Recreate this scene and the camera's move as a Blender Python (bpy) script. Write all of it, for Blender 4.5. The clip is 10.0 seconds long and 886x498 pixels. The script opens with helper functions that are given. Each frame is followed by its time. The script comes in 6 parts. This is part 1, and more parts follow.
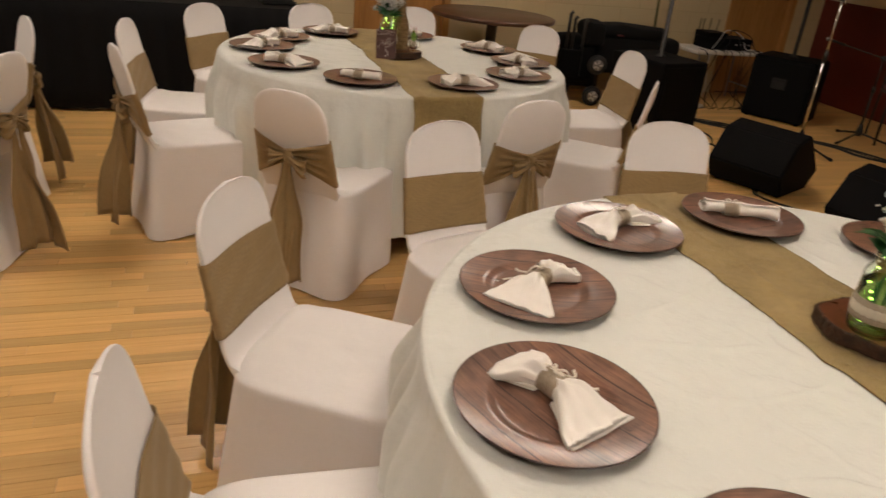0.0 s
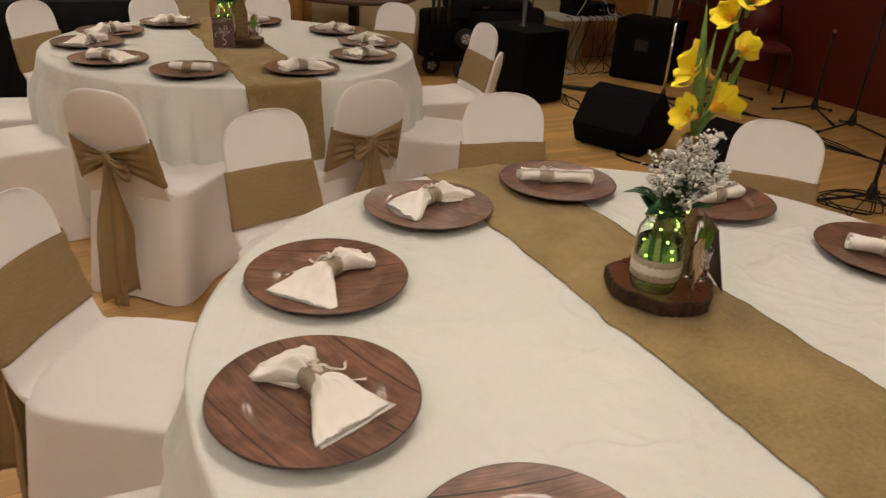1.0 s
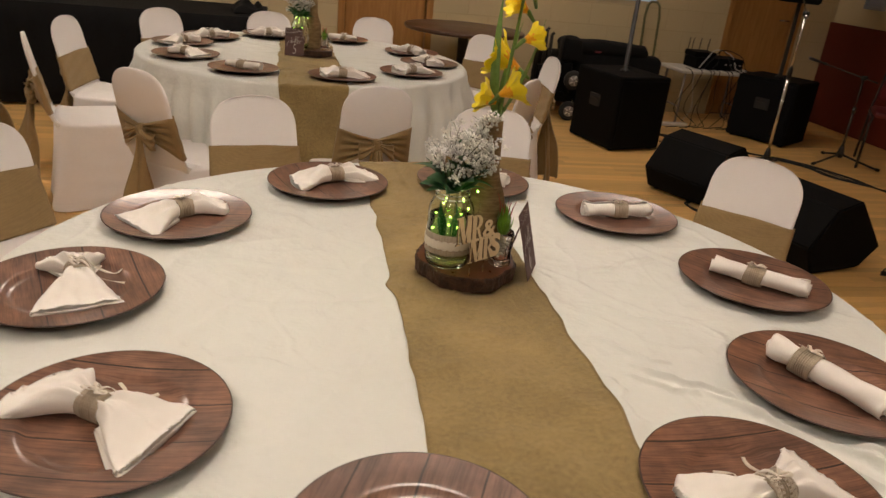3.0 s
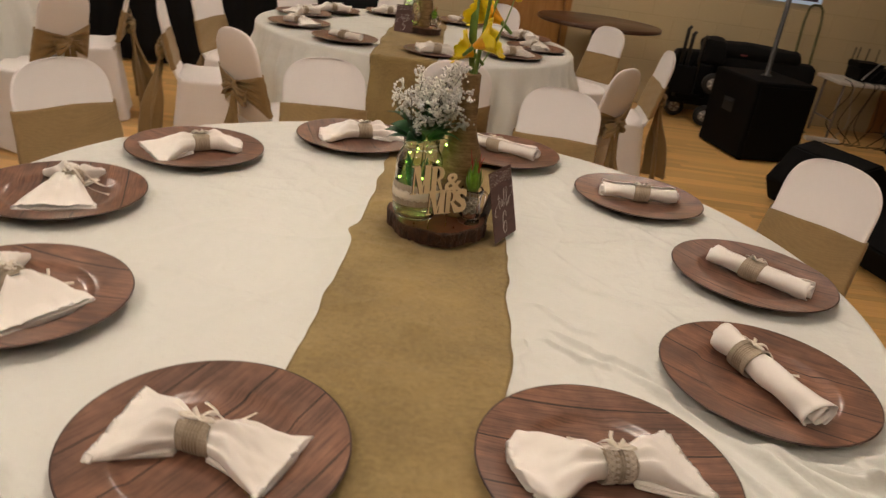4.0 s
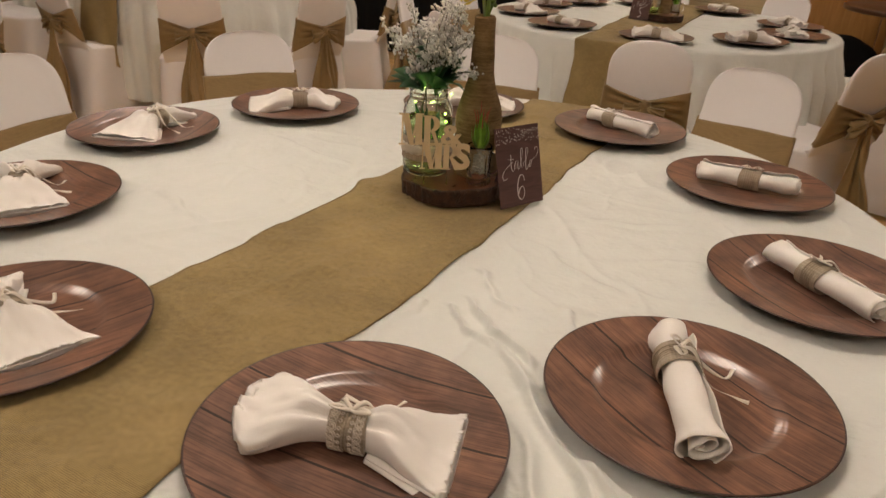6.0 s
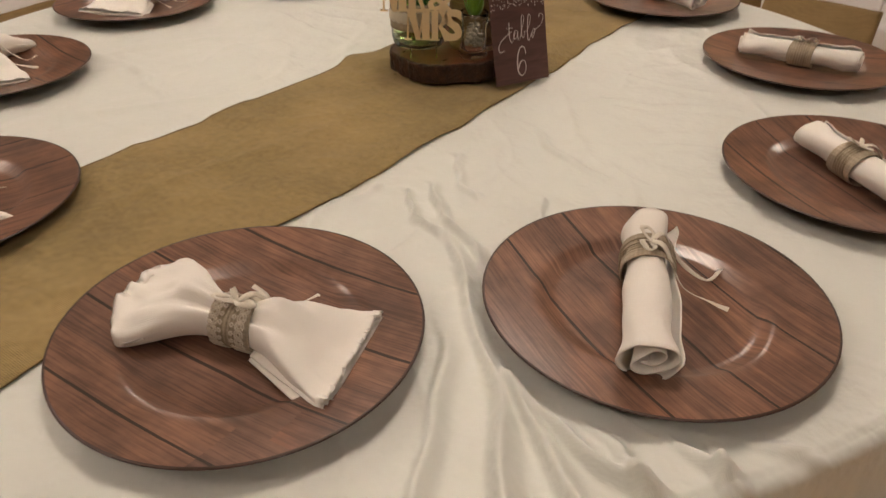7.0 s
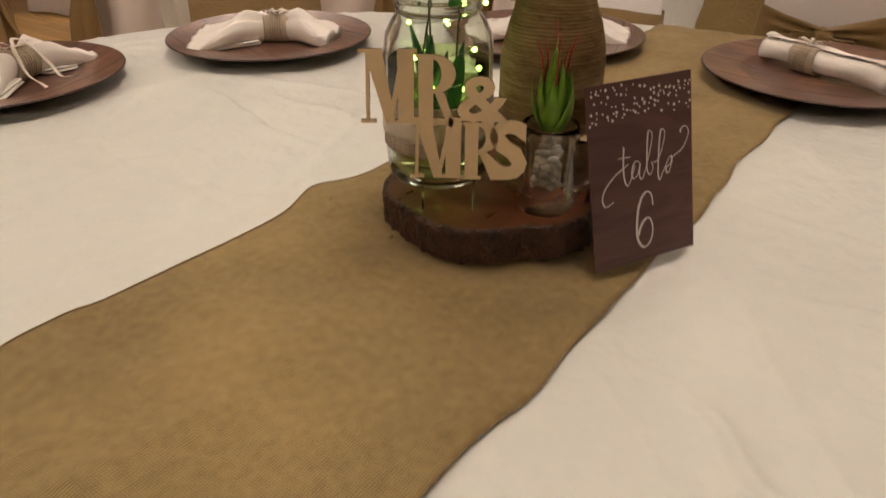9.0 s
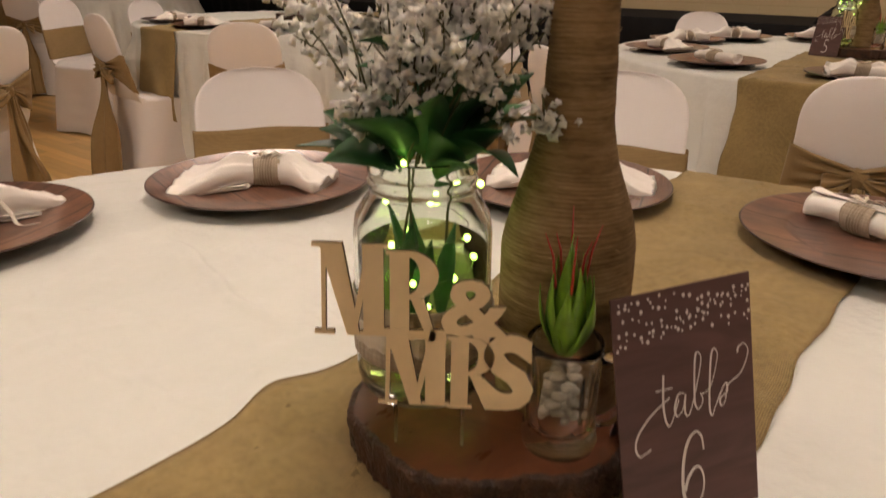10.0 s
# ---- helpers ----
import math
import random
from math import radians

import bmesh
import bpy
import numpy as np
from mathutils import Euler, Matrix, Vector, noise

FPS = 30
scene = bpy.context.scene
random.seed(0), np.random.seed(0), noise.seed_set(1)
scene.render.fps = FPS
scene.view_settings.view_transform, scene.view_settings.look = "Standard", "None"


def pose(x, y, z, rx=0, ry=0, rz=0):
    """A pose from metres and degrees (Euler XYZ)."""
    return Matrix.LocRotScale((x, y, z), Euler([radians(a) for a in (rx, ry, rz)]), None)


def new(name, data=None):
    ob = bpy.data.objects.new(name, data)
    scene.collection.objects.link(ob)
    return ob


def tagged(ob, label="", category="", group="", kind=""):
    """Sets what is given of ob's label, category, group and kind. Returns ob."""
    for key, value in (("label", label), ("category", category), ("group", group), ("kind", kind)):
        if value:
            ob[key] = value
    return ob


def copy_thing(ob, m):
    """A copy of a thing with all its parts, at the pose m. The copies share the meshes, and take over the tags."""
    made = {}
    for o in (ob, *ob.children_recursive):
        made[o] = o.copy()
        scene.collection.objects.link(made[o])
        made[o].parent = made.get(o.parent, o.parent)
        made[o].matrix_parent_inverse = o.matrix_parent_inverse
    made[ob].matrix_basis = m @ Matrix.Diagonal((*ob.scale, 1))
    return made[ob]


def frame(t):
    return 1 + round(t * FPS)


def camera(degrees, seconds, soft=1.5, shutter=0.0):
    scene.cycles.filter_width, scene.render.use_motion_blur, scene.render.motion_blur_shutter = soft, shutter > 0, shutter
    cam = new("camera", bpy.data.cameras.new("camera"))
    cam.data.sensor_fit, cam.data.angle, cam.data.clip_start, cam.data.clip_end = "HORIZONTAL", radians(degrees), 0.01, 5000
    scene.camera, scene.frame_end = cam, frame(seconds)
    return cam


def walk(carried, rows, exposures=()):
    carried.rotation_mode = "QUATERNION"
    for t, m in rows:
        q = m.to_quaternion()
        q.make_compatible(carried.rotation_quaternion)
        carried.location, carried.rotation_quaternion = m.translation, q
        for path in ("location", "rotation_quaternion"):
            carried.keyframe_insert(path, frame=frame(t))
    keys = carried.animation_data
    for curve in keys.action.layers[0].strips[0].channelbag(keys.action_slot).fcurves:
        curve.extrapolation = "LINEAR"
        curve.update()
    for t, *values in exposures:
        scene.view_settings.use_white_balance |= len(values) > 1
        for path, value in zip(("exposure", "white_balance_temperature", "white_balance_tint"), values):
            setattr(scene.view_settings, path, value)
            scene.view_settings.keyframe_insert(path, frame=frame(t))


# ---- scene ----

# ---------- camera ----------
cam = camera(63.1, 10.0, 1.4, 0.3)
PATH = [
    (0.0, -1.2420, -0.8421, 1.4666, 65.162, -5.323, -17.467),
    (0.5, -1.1225, -0.8907, 1.4831, 64.568, -3.996, -23.471),
    (1.0, -0.9725, -0.8939, 1.4778, 64.267, -3.053, -25.806),
    (1.5, -0.8022, -0.9234, 1.4739, 65.482, -2.849, -26.090),
    (2.0, -0.6651, -1.0619, 1.4494, 67.496, -3.784, -21.439),
    (2.5, -0.5138, -1.2601, 1.4465, 67.404, -5.239, -16.201),
    (3.8, -0.0100, -1.3200, 1.3620, 66.300, -6.000, -0.050),
    (4.0, 0.0624, -1.3477, 1.3632, 65.526, -6.868, 3.047),
    (4.5, 0.2750, -1.3859, 1.3449, 64.458, -7.405, 12.068),
    (5.0, 0.4149, -1.3109, 1.3161, 65.905, -5.054, 17.207),
    (5.2, 0.4650, -1.2720, 1.3120, 66.200, -4.450, 18.990),
    (6.3, 0.7040, -1.0610, 1.2550, 62.600, -2.150, 31.650),
    (6.5, 0.7295, -1.0241, 1.2401, 60.862, -1.862, 32.993),
    (7.0, 0.7354, -0.9510, 1.2021, 56.303, -0.330, 34.529),
    (7.5, 0.6268, -0.8282, 1.1603, 54.101, 0.938, 34.447),
    (8.0, 0.5074, -0.7116, 1.1398, 54.280, 1.323, 33.291),
    (8.5, 0.4264, -0.5865, 1.1187, 55.590, 0.820, 33.851),
    (9.0, 0.3590, -0.4393, 1.0808, 59.425, -0.109, 36.058),
    (9.5, 0.3149, -0.3410, 1.0593, 63.985, -0.660, 37.818),
    (10.0, 0.2842, -0.2965, 1.0844, 68.382, -0.565, 37.963),
]
EXPOSURE = 0.12
walk(cam, [(t, pose(x, y, z, rx, ry, rz)) for t, x, y, z, rx, ry, rz in PATH],
     [(0.0, EXPOSURE - 0.10, 6500, 10), (1.2, EXPOSURE - 0.17, 6470, 9), (2.5, EXPOSURE - 0.09, 6500, 10), (4.5, EXPOSURE - 0.09, 6580, 11), (6.5, EXPOSURE - 0.18, 6540, 11),
      (8.0, EXPOSURE - 0.22, 6620, 12), (9.0, EXPOSURE - 0.25, 6780, 14.5), (10.0, EXPOSURE - 0.06, 6840, 16)])

# ---------- world: a closed hall at night, hardly any light from outside ----------
world = bpy.data.worlds.new("world")
scene.world = world
world.use_nodes = True
world.node_tree.nodes["Background"].inputs[0].default_value = (0.02, 0.02, 0.025, 1)
world.node_tree.nodes["Background"].inputs[1].default_value = 0.3
LAMP_POWER = 25.5
LAMP_TINT = (1.0, 0.848, 0.708)

# ---------- main numbers ----------
TOP = 0.762          # tabletop
RADIUS = 0.897       # 72 inch round table
T6, T5, T7, T9 = (0.0, 0.0), (-0.245, 2.965), (-3.19, 2.72), (-6.9, 3.5)
WALL_N, WALL_E, WALL_W, WALL_S, CEIL = 5.68, 5.20, -10.5, -8.4, 3.1


# ---------- materials ----------
class Mat:
    """A node material with a few shorthands."""

    def __init__(self, name, rough=0.5, metal=0.0, spec=0.5):
        self.m = bpy.data.materials.new(name)
        self.m.use_nodes = True
        self.nt = self.m.node_tree
        self.b = self.nt.nodes["Principled BSDF"]
        self.b.inputs["Roughness"].default_value = rough
        self.b.inputs["Metallic"].default_value = metal
        self.b.inputs["Specular IOR Level"].default_value = spec
        self.co = None

    def n(self, kind, **inputs):
        node = self.nt.nodes.new(kind)
        for k, v in inputs.items():
            self.put(node, k.replace("_", " "), v)
        return node

    def put(self, node, key, v):
        s = node.inputs[int(key[1:])] if key[0] == "i" and key[1:].isdigit() else node.inputs[key]
        if isinstance(v, bpy.types.NodeSocket):
            self.nt.links.new(v, s)
        else:
            s.default_value = v

    def coords(self, scale=(1, 1, 1), kind="Object", rot=(0, 0, 0)):
        tc = self.n("ShaderNodeTexCoord")
        mp = self.n("ShaderNodeMapping", Vector=tc.outputs[kind], Scale=scale, Rotation=rot)
        return mp.outputs[0]

    def noise(self, vec, scale, detail=3.0, rough=0.55):
        return self.n("ShaderNodeTexNoise", Vector=vec, Scale=scale, Detail=detail, Roughness=rough).outputs[0]

    def ramp(self, fac, stops):
        r = self.n("ShaderNodeValToRGB", Fac=fac)
        e = r.color_ramp.elements
        while len(e) < len(stops):
            e.new(0.5)
        for el, (p, c) in zip(e, stops):
            el.position, el.color = p, (*c, 1)
        return r.outputs[0]

    def mix(self, fac, a, b, blend="MIX"):
        m = self.n("ShaderNodeMix")
        m.data_type, m.blend_type = "RGBA", blend
        for s, v in ((m.inputs[0], fac), (m.inputs[6], a), (m.inputs[7], b)):
            if isinstance(v, bpy.types.NodeSocket):
                self.nt.links.new(v, s)
            else:
                s.default_value = v if not isinstance(v, tuple) else (*v, 1)
        return m.outputs[2]

    def math(self, op, a, b=0.0, c=0.0):
        m = self.n("ShaderNodeMath")
        m.operation = op
        for s, v in zip(m.inputs, (a, b, c)):
            if isinstance(v, bpy.types.NodeSocket):
                self.nt.links.new(v, s)
            else:
                s.default_value = v
        return m.outputs[0]

    def color(self, v):
        if isinstance(v, tuple):
            v = (*v, 1)
        self.put(self.b, "Base Color", v)
        return self

    def bump(self, h, strength=0.3, dist=0.002, under=None):
        b = self.n("ShaderNodeBump", Height=h, Strength=strength, Distance=dist)
        if under is not None:
            self.nt.links.new(under, b.inputs["Normal"])
        self.put(self.b, "Normal", b.outputs[0])
        return b.outputs[0]


def surface(name, base, rough=0.5, vary=0.12, scale=6.0, grain=120.0, bump=0.15, dist=0.001, metal=0.0, spec=0.5):
    """Plain stuff: two scales of tone variation, fine relief."""
    m = Mat(name, rough, metal, spec)
    co = m.coords()
    big, fine = m.noise(co, scale), m.noise(co, grain, 2.0)
    lo = tuple(c * (1 - vary) for c in base)
    hi = tuple(min(1, c * (1 + vary)) for c in base)
    f = m.math("ADD", m.math("MULTIPLY", big, 0.7), m.math("MULTIPLY", fine, 0.3))
    m.color(m.ramp(f, [(0.3, lo), (0.7, hi)]))
    m.put(m.b, "Roughness", m.math("MULTIPLY_ADD", big, 0.2, rough - 0.1))
    m.bump(fine, bump, dist)
    return m.m


def fabric(name, base, rough=0.85, weave=900.0, vary=0.07, bump=0.25, wrinkle=0.0, sheen=0.2, through_light=0.0, thread=0.25, level=False, kind="Object", mottle=60.0):
    """Woven cloth: crossed threads, soft wrinkles, uneven tone."""
    m = Mat(name, rough, 0.0, 0.25)
    co = m.coords(kind=kind)
    big = m.noise(co, 5.0, 4.0)
    cl = m.noise(co, mottle, 4.0, 0.65)
    w1 = m.n("ShaderNodeTexWave", Vector=co, Scale=weave / 6.3, Distortion=1.5, Detail=1.0)
    w2 = m.n("ShaderNodeTexWave", Vector=m.coords(kind=kind, rot=(0, 0, radians(90))), Scale=weave / 6.3, Distortion=1.5, Detail=1.0)
    w3 = m.n("ShaderNodeTexWave", Vector=m.coords(kind=kind, rot=(0, radians(90), 0)), Scale=weave / 6.3, Distortion=1.5, Detail=1.0)
    if level:
        th = m.math("MULTIPLY", m.math("ADD", w1.outputs[1], w2.outputs[1]), 0.5)
    else:
        th = m.math("MULTIPLY", m.math("ADD", m.math("ADD", w1.outputs[1], w2.outputs[1]), w3.outputs[1]), 0.33)
    f = m.math("ADD", m.math("MULTIPLY", big, 0.70 - thread), m.math("ADD", m.math("MULTIPLY", cl, 0.3), m.math("MULTIPLY", th, thread)))
    m.color(m.ramp(f, [(0.3, tuple(c * (1 - vary) for c in base)), (0.7, tuple(min(1, c * (1 + vary)) for c in base))]))
    m.put(m.b, "Sheen Weight", sheen)
    under = None
    if wrinkle:
        rum = m.noise(co, 24.0, 3.0, 0.6)
        under = m.bump(m.math("ADD", m.noise(co, 7.0, 4.0), m.math("MULTIPLY", rum, 0.3)), wrinkle, 0.02)
    m.bump(th, bump, 0.0006, under)
    if through_light:
        m.put(m.b, "Subsurface Weight", through_light)
        m.b.inputs["Subsurface Radius"].default_value = (0.02, 0.018, 0.015)
    return m.m


def plank_print(name):
    """Charger plate print: reddish-brown barn boards with dark joints and grain, under a satin varnish."""
    m = Mat(name, 0.33, 0.0, 0.5)
    tc = m.n("ShaderNodeTexCoord")
    rnd = m.n("ShaderNodeObjectInfo").outputs["Random"]
    off = m.n("ShaderNodeCombineXYZ", X=m.math("MULTIPLY", rnd, 3.1), Y=m.math("MULTIPLY", rnd, 7.7), Z=0.0)
    v = m.n("ShaderNodeVectorMath", i0=tc.outputs["Object"], i1=off.outputs[0])
    sep = m.n("ShaderNodeSeparateXYZ", Vector=v.outputs[0])
    wob = m.noise(v.outputs[0], 11.0, 3.0)
    xs = m.math("MULTIPLY_ADD", m.math("ADD", sep.outputs[0], m.math("MULTIPLY", wob, 0.004)), 1 / 0.083, 50.0)
    row = m.math("FLOOR", xs)
    fr = m.math("FRACT", xs)
    wn = m.n("ShaderNodeTexWhiteNoise")
    wn.noise_dimensions = "1D"
    m.put(wn, "W", row)
    ys = m.math("ADD", m.math("MULTIPLY", sep.outputs[1], 1 / 1.4), m.math("MULTIPLY", wn.outputs[0], 7.0))
    wn2 = m.n("ShaderNodeTexWhiteNoise")
    wn2.noise_dimensions = "2D"
    m.put(wn2, "Vector", m.n("ShaderNodeCombineXYZ", X=row, Y=m.math("FLOOR", ys), Z=0.0).outputs[0])

    def streak(across, along, detail, rough):
        warp = m.math("MULTIPLY", wob, 0.006 * across)
        gv = m.n("ShaderNodeCombineXYZ", X=m.math("MULTIPLY_ADD", sep.outputs[0], across, warp), Y=m.math("MULTIPLY_ADD", sep.outputs[1], along, m.math("MULTIPLY", row, 3.7)), Z=m.math("MULTIPLY", wn2.outputs[0], 9.0))
        return m.noise(gv.outputs[0], 1.0, detail, rough)
    grain, fine, blot = streak(110.0, 7.0, 5.0, 0.65), streak(420.0, 16.0, 2.0, 0.5), streak(22.0, 5.0, 3.0, 0.5)
    c1 = m.ramp(grain, [(0.30, (0.070, 0.038, 0.029)), (0.46, (0.185, 0.084, 0.052)), (0.70, (0.40, 0.215, 0.145))])
    c2 = m.ramp(blot, [(0.32, (0.105, 0.070, 0.060)), (0.52, (0.200, 0.104, 0.072)), (0.72, (0.34, 0.185, 0.125))])
    c = m.mix(0.48, c1, c2)
    c = m.mix(m.math("MULTIPLY", wn2.outputs[0], 0.70), c, (0.130, 0.080, 0.066))
    c = m.mix(m.math("MULTIPLY", wn2.outputs[1], 0.40), c, (0.30, 0.155, 0.098))
    c = m.mix(0.62, c, m.ramp(fine, [(0.33, (0.40, 0.37, 0.36)), (0.58, (1.05, 1.03, 1.0))]), "MULTIPLY")
    patch = m.noise(v.outputs[0], 16.0, 4.0, 0.6)
    c = m.mix(0.75, c, m.ramp(patch, [(0.34, (0.56, 0.54, 0.54)), (0.66, (1.34, 1.28, 1.22))]), "MULTIPLY")
    thin = m.math("MULTIPLY_ADD", blot, 0.028, 0.003)
    joint = m.math("LESS_THAN", m.math("ABSOLUTE", m.math("SUBTRACT", fr, 0.5)), thin)
    c = m.mix(m.math("MULTIPLY", joint, 0.9), c, (0.012, 0.007, 0.006))
    m.color(c)
    m.put(m.b, "Roughness", m.math("MULTIPLY_ADD", grain, 0.2, 0.30))
    m.bump(m.math("SUBTRACT", grain, m.math("MULTIPLY", joint, 0.6)), 0.10, 0.0008)
    m.put(m.b, "Coat Weight", 0.6)
    m.put(m.b, "Coat Roughness", 0.17)
    m.put(m.b, "Specular IOR Level", 0.4)
    return m.m


def twine_wrap(name):
    """Close turns of jute: thin uneven bands round the bottle, light and dark fibres."""
    m = Mat(name, 0.9, 0.0, 0.2)
    bands = m.noise(m.coords((5, 5, 330)), 1.0, 2.0, 0.7)
    blot = m.noise(m.coords((30, 30, 60)), 1.0, 4.0)
    fib = m.noise(m.coords((120, 120, 900)), 1.0, 2.0)
    f = m.math("ADD", m.math("MULTIPLY", bands, 0.32), m.math("ADD", m.math("MULTIPLY", blot, 0.43), m.math("MULTIPLY", fib, 0.25)))
    m.color(m.ramp(f, [(0.32, (0.110, 0.066, 0.030)), (0.5, (0.270, 0.180, 0.088)), (0.68, (0.42, 0.300, 0.160))]))
    m.bump(m.math("ADD", bands, m.math("MULTIPLY", fib, 0.4)), 0.8, 0.0015)
    return m.m


def wood(name, dark, light, rough=0.45, along=(3, 40, 40), rnd_amount=0.3, coat=0.0, spec=0.5, distort=1.0):
    """Timber: long grain along one axis, tone that differs from piece to piece."""
    m = Mat(name, rough, 0.0, spec)
    rnd = m.n("ShaderNodeObjectInfo").outputs["Random"]
    isl = m.n("ShaderNodeNewGeometry").outputs["Random Per Island"]
    co = m.coords(along)
    off = m.n("ShaderNodeVectorMath", i0=co, i1=m.n("ShaderNodeCombineXYZ", X=m.math("MULTIPLY", rnd, 37.0), Y=m.math("MULTIPLY", isl, 53.0), Z=0.0).outputs[0])
    g = m.n("ShaderNodeTexNoise", Vector=off.outputs[0], Scale=1.0, Detail=5.0, Roughness=0.6, Distortion=distort).outputs[0]
    c = m.ramp(g, [(0.28, dark), (0.72, light)])
    tone = m.math("ADD", m.math("MULTIPLY", m.math("FRACT", m.math("ADD", m.math("MULTIPLY", rnd, 7.3), m.math("MULTIPLY", isl, 11.7))), rnd_amount), 1 - rnd_amount * 0.5)
    hsv = m.n("ShaderNodeHueSaturation", Color=c, Value=tone)
    m.color(hsv.outputs[0])
    m.put(m.b, "Roughness", m.math("MULTIPLY_ADD", g, 0.2, rough - 0.1))
    m.bump(g, 0.12, 0.0006)
    if coat:
        m.put(m.b, "Coat Weight", coat)
        m.put(m.b, "Coat Roughness", 0.25)
    return m.m


def glow(name, color, strength):
    m = Mat(name, 0.5)
    m.color(color)
    m.put(m.b, "Emission Color", (*color, 1))
    m.put(m.b, "Emission Strength", strength)
    return m.m


def glass(name, tint=(0.9, 0.97, 0.93), rough=0.02, ior=1.3):
    m = Mat(name, rough, 0.0, 0.5)
    m.color(tint)
    m.put(m.b, "Transmission Weight", 1.0)
    m.put(m.b, "IOR", ior)
    return m.m


M_LINEN = fabric("ivory_tablecloth", (0.725, 0.738, 0.695), 0.42, 1400.0, 0.035, 0.12, 0.55, 0.2, 0.0, 0.25, True)
M_SPANDEX = fabric("white_spandex", (0.84, 0.81, 0.80), 0.62, 2200.0, 0.025, 0.05, 0.03, 0.1)
M_BURLAP = fabric("tan_burlap", (0.318, 0.232, 0.100), 0.85, 1000.0, 0.56, 1.0, 0.55, 0.1, 0.0, 0.27, True, "UV", 105.0)
M_SASH = fabric("tan_burlap_sash", (0.285, 0.195, 0.090), 0.85, 800.0, 0.18, 0.45, 0.12, 0.15)
M_NAPKIN = fabric("white_napkin_cotton", (0.86, 0.825, 0.77), 0.85, 1800.0, 0.03, 0.2, 0.08)
M_RING = fabric("natural_jute_band", (0.44, 0.37, 0.28), 0.9, 500.0, 0.28, 0.8, 0.0, 0.1)
M_RING_TWINE = fabric("pale_ring_twine", (0.35, 0.285, 0.205), 0.9, 500.0, 0.25, 0.6, 0.0, 0.1)
M_RING_LACE = fabric("beige_ring_lace", (0.66, 0.59, 0.49), 0.85, 900.0, 0.08, 0.4)
M_RIBBON = fabric("cream_ribbon", (0.74, 0.68, 0.58), 0.5, 2500.0, 0.04, 0.1, 0.0, 0.3)
M_LACE = fabric("cream_lace", (0.72, 0.66, 0.55), 0.8, 900.0, 0.08, 0.4)
M_PLATE = plank_print("barnwood_print")
M_PLATE_EDGE = surface("dark_plate_edge", (0.060, 0.033, 0.026), 0.4, 0.3)
M_FLOOR = wood("maple_strip_floor", (0.64, 0.375, 0.125), (0.77, 0.49, 0.185), 0.36, (2.2, 60, 30), 0.36, 0.25, 0.5, 0.5)
M_GAP = surface("floor_underlay", (0.10, 0.055, 0.02), 0.8)
M_WALL = surface("tan_wall_paint", (0.54, 0.44, 0.26), 0.55, 0.05, 2.0, 90.0, 0.3, 0.002)
M_MORTAR = surface("tan_painted_mortar", (0.50, 0.405, 0.235), 0.7, 0.06, 3.0, 80.0, 0.4, 0.003)
# ceiling is never in view; dull tone cuts the bounced light
M_CEILING = surface("dull_unseen_ceiling", (0.36, 0.33, 0.28), 0.9, 0.05, 3.0, 60.0, 0.4, 0.003)
M_MAROON = surface("maroon_wall_pad", (0.100, 0.010, 0.005), 0.42, 0.18, 1.5, 60.0, 0.2, 0.002)
M_OAK = wood("orange_oak_door", (0.30, 0.135, 0.035), (0.46, 0.235, 0.075), 0.45, (45, 45, 2.5), 0.1)
M_DRAPE = fabric("black_drape", (0.0035, 0.0035, 0.004), 0.95, 900.0, 0.2, 0.2, 0.1, 0.0)
M_BLACK = surface("black_textured_cabinet", (0.0025, 0.0025, 0.003), 0.75, 0.25, 5.0, 220.0, 0.5, 0.001, 0.0, 0.12)
M_GRILLE = surface("black_steel_grille", (0.0025, 0.0027, 0.0035), 0.7, 0.3, 8.0, 500.0, 0.8, 0.001, 0.0, 0.12)
M_BLACK_METAL = surface("black_enamelled_steel", (0.010, 0.009, 0.008), 0.55, 0.2)
M_RUBBER = surface("black_rubber", (0.012, 0.012, 0.012), 0.8, 0.2)
M_CHROME = surface("worn_chrome", (0.62, 0.61, 0.59), 0.22, 0.1, 10.0, 200.0, 0.05, 0.0005, 1.0)
M_GREY_METAL = surface("grey_painted_steel", (0.22, 0.20, 0.19), 0.45, 0.15)
M_WHITE_PLASTIC = surface("off_white_plastic", (0.60, 0.57, 0.52), 0.5, 0.06)
M_RED_VINYL = surface("red_vinyl", (0.13, 0.012, 0.016), 0.45, 0.12)
M_WALNUT_TOP = wood("dark_walnut_laminate", (0.042, 0.018, 0.010), (0.095, 0.042, 0.024), 0.35, (4, 40, 40), 0.1, 0.2)
M_BARK = surface("rough_bark", (0.050, 0.021, 0.010), 0.58, 0.85, 45.0, 160.0, 1.0, 0.006)
M_SLICE = wood("stained_wood_slice", (0.066, 0.022, 0.011), (0.160, 0.056, 0.026), 0.30, (14, 14, 9), 0.1, 0.05, 0.25, 3.0)
M_TWINE = surface("jute_twine", (0.235, 0.155, 0.072), 0.9, 0.3, 25.0, 300.0, 0.6, 0.001)
M_TWINE_WRAP = twine_wrap("jute_wrap")
M_HEM = surface("dark_burlap_hem", (0.30, 0.215, 0.098), 0.9, 0.3, 40.0)
M_PLY = surface("laser_cut_birch", (0.78, 0.61, 0.36), 0.6, 0.08, 12.0, 150.0, 0.1)
M_PLY_EDGE = surface("scorched_birch_edge", (0.12, 0.065, 0.03), 0.8, 0.3)
M_GLASS = glass("jar_glass", (0.94, 0.98, 0.93), 0.05)
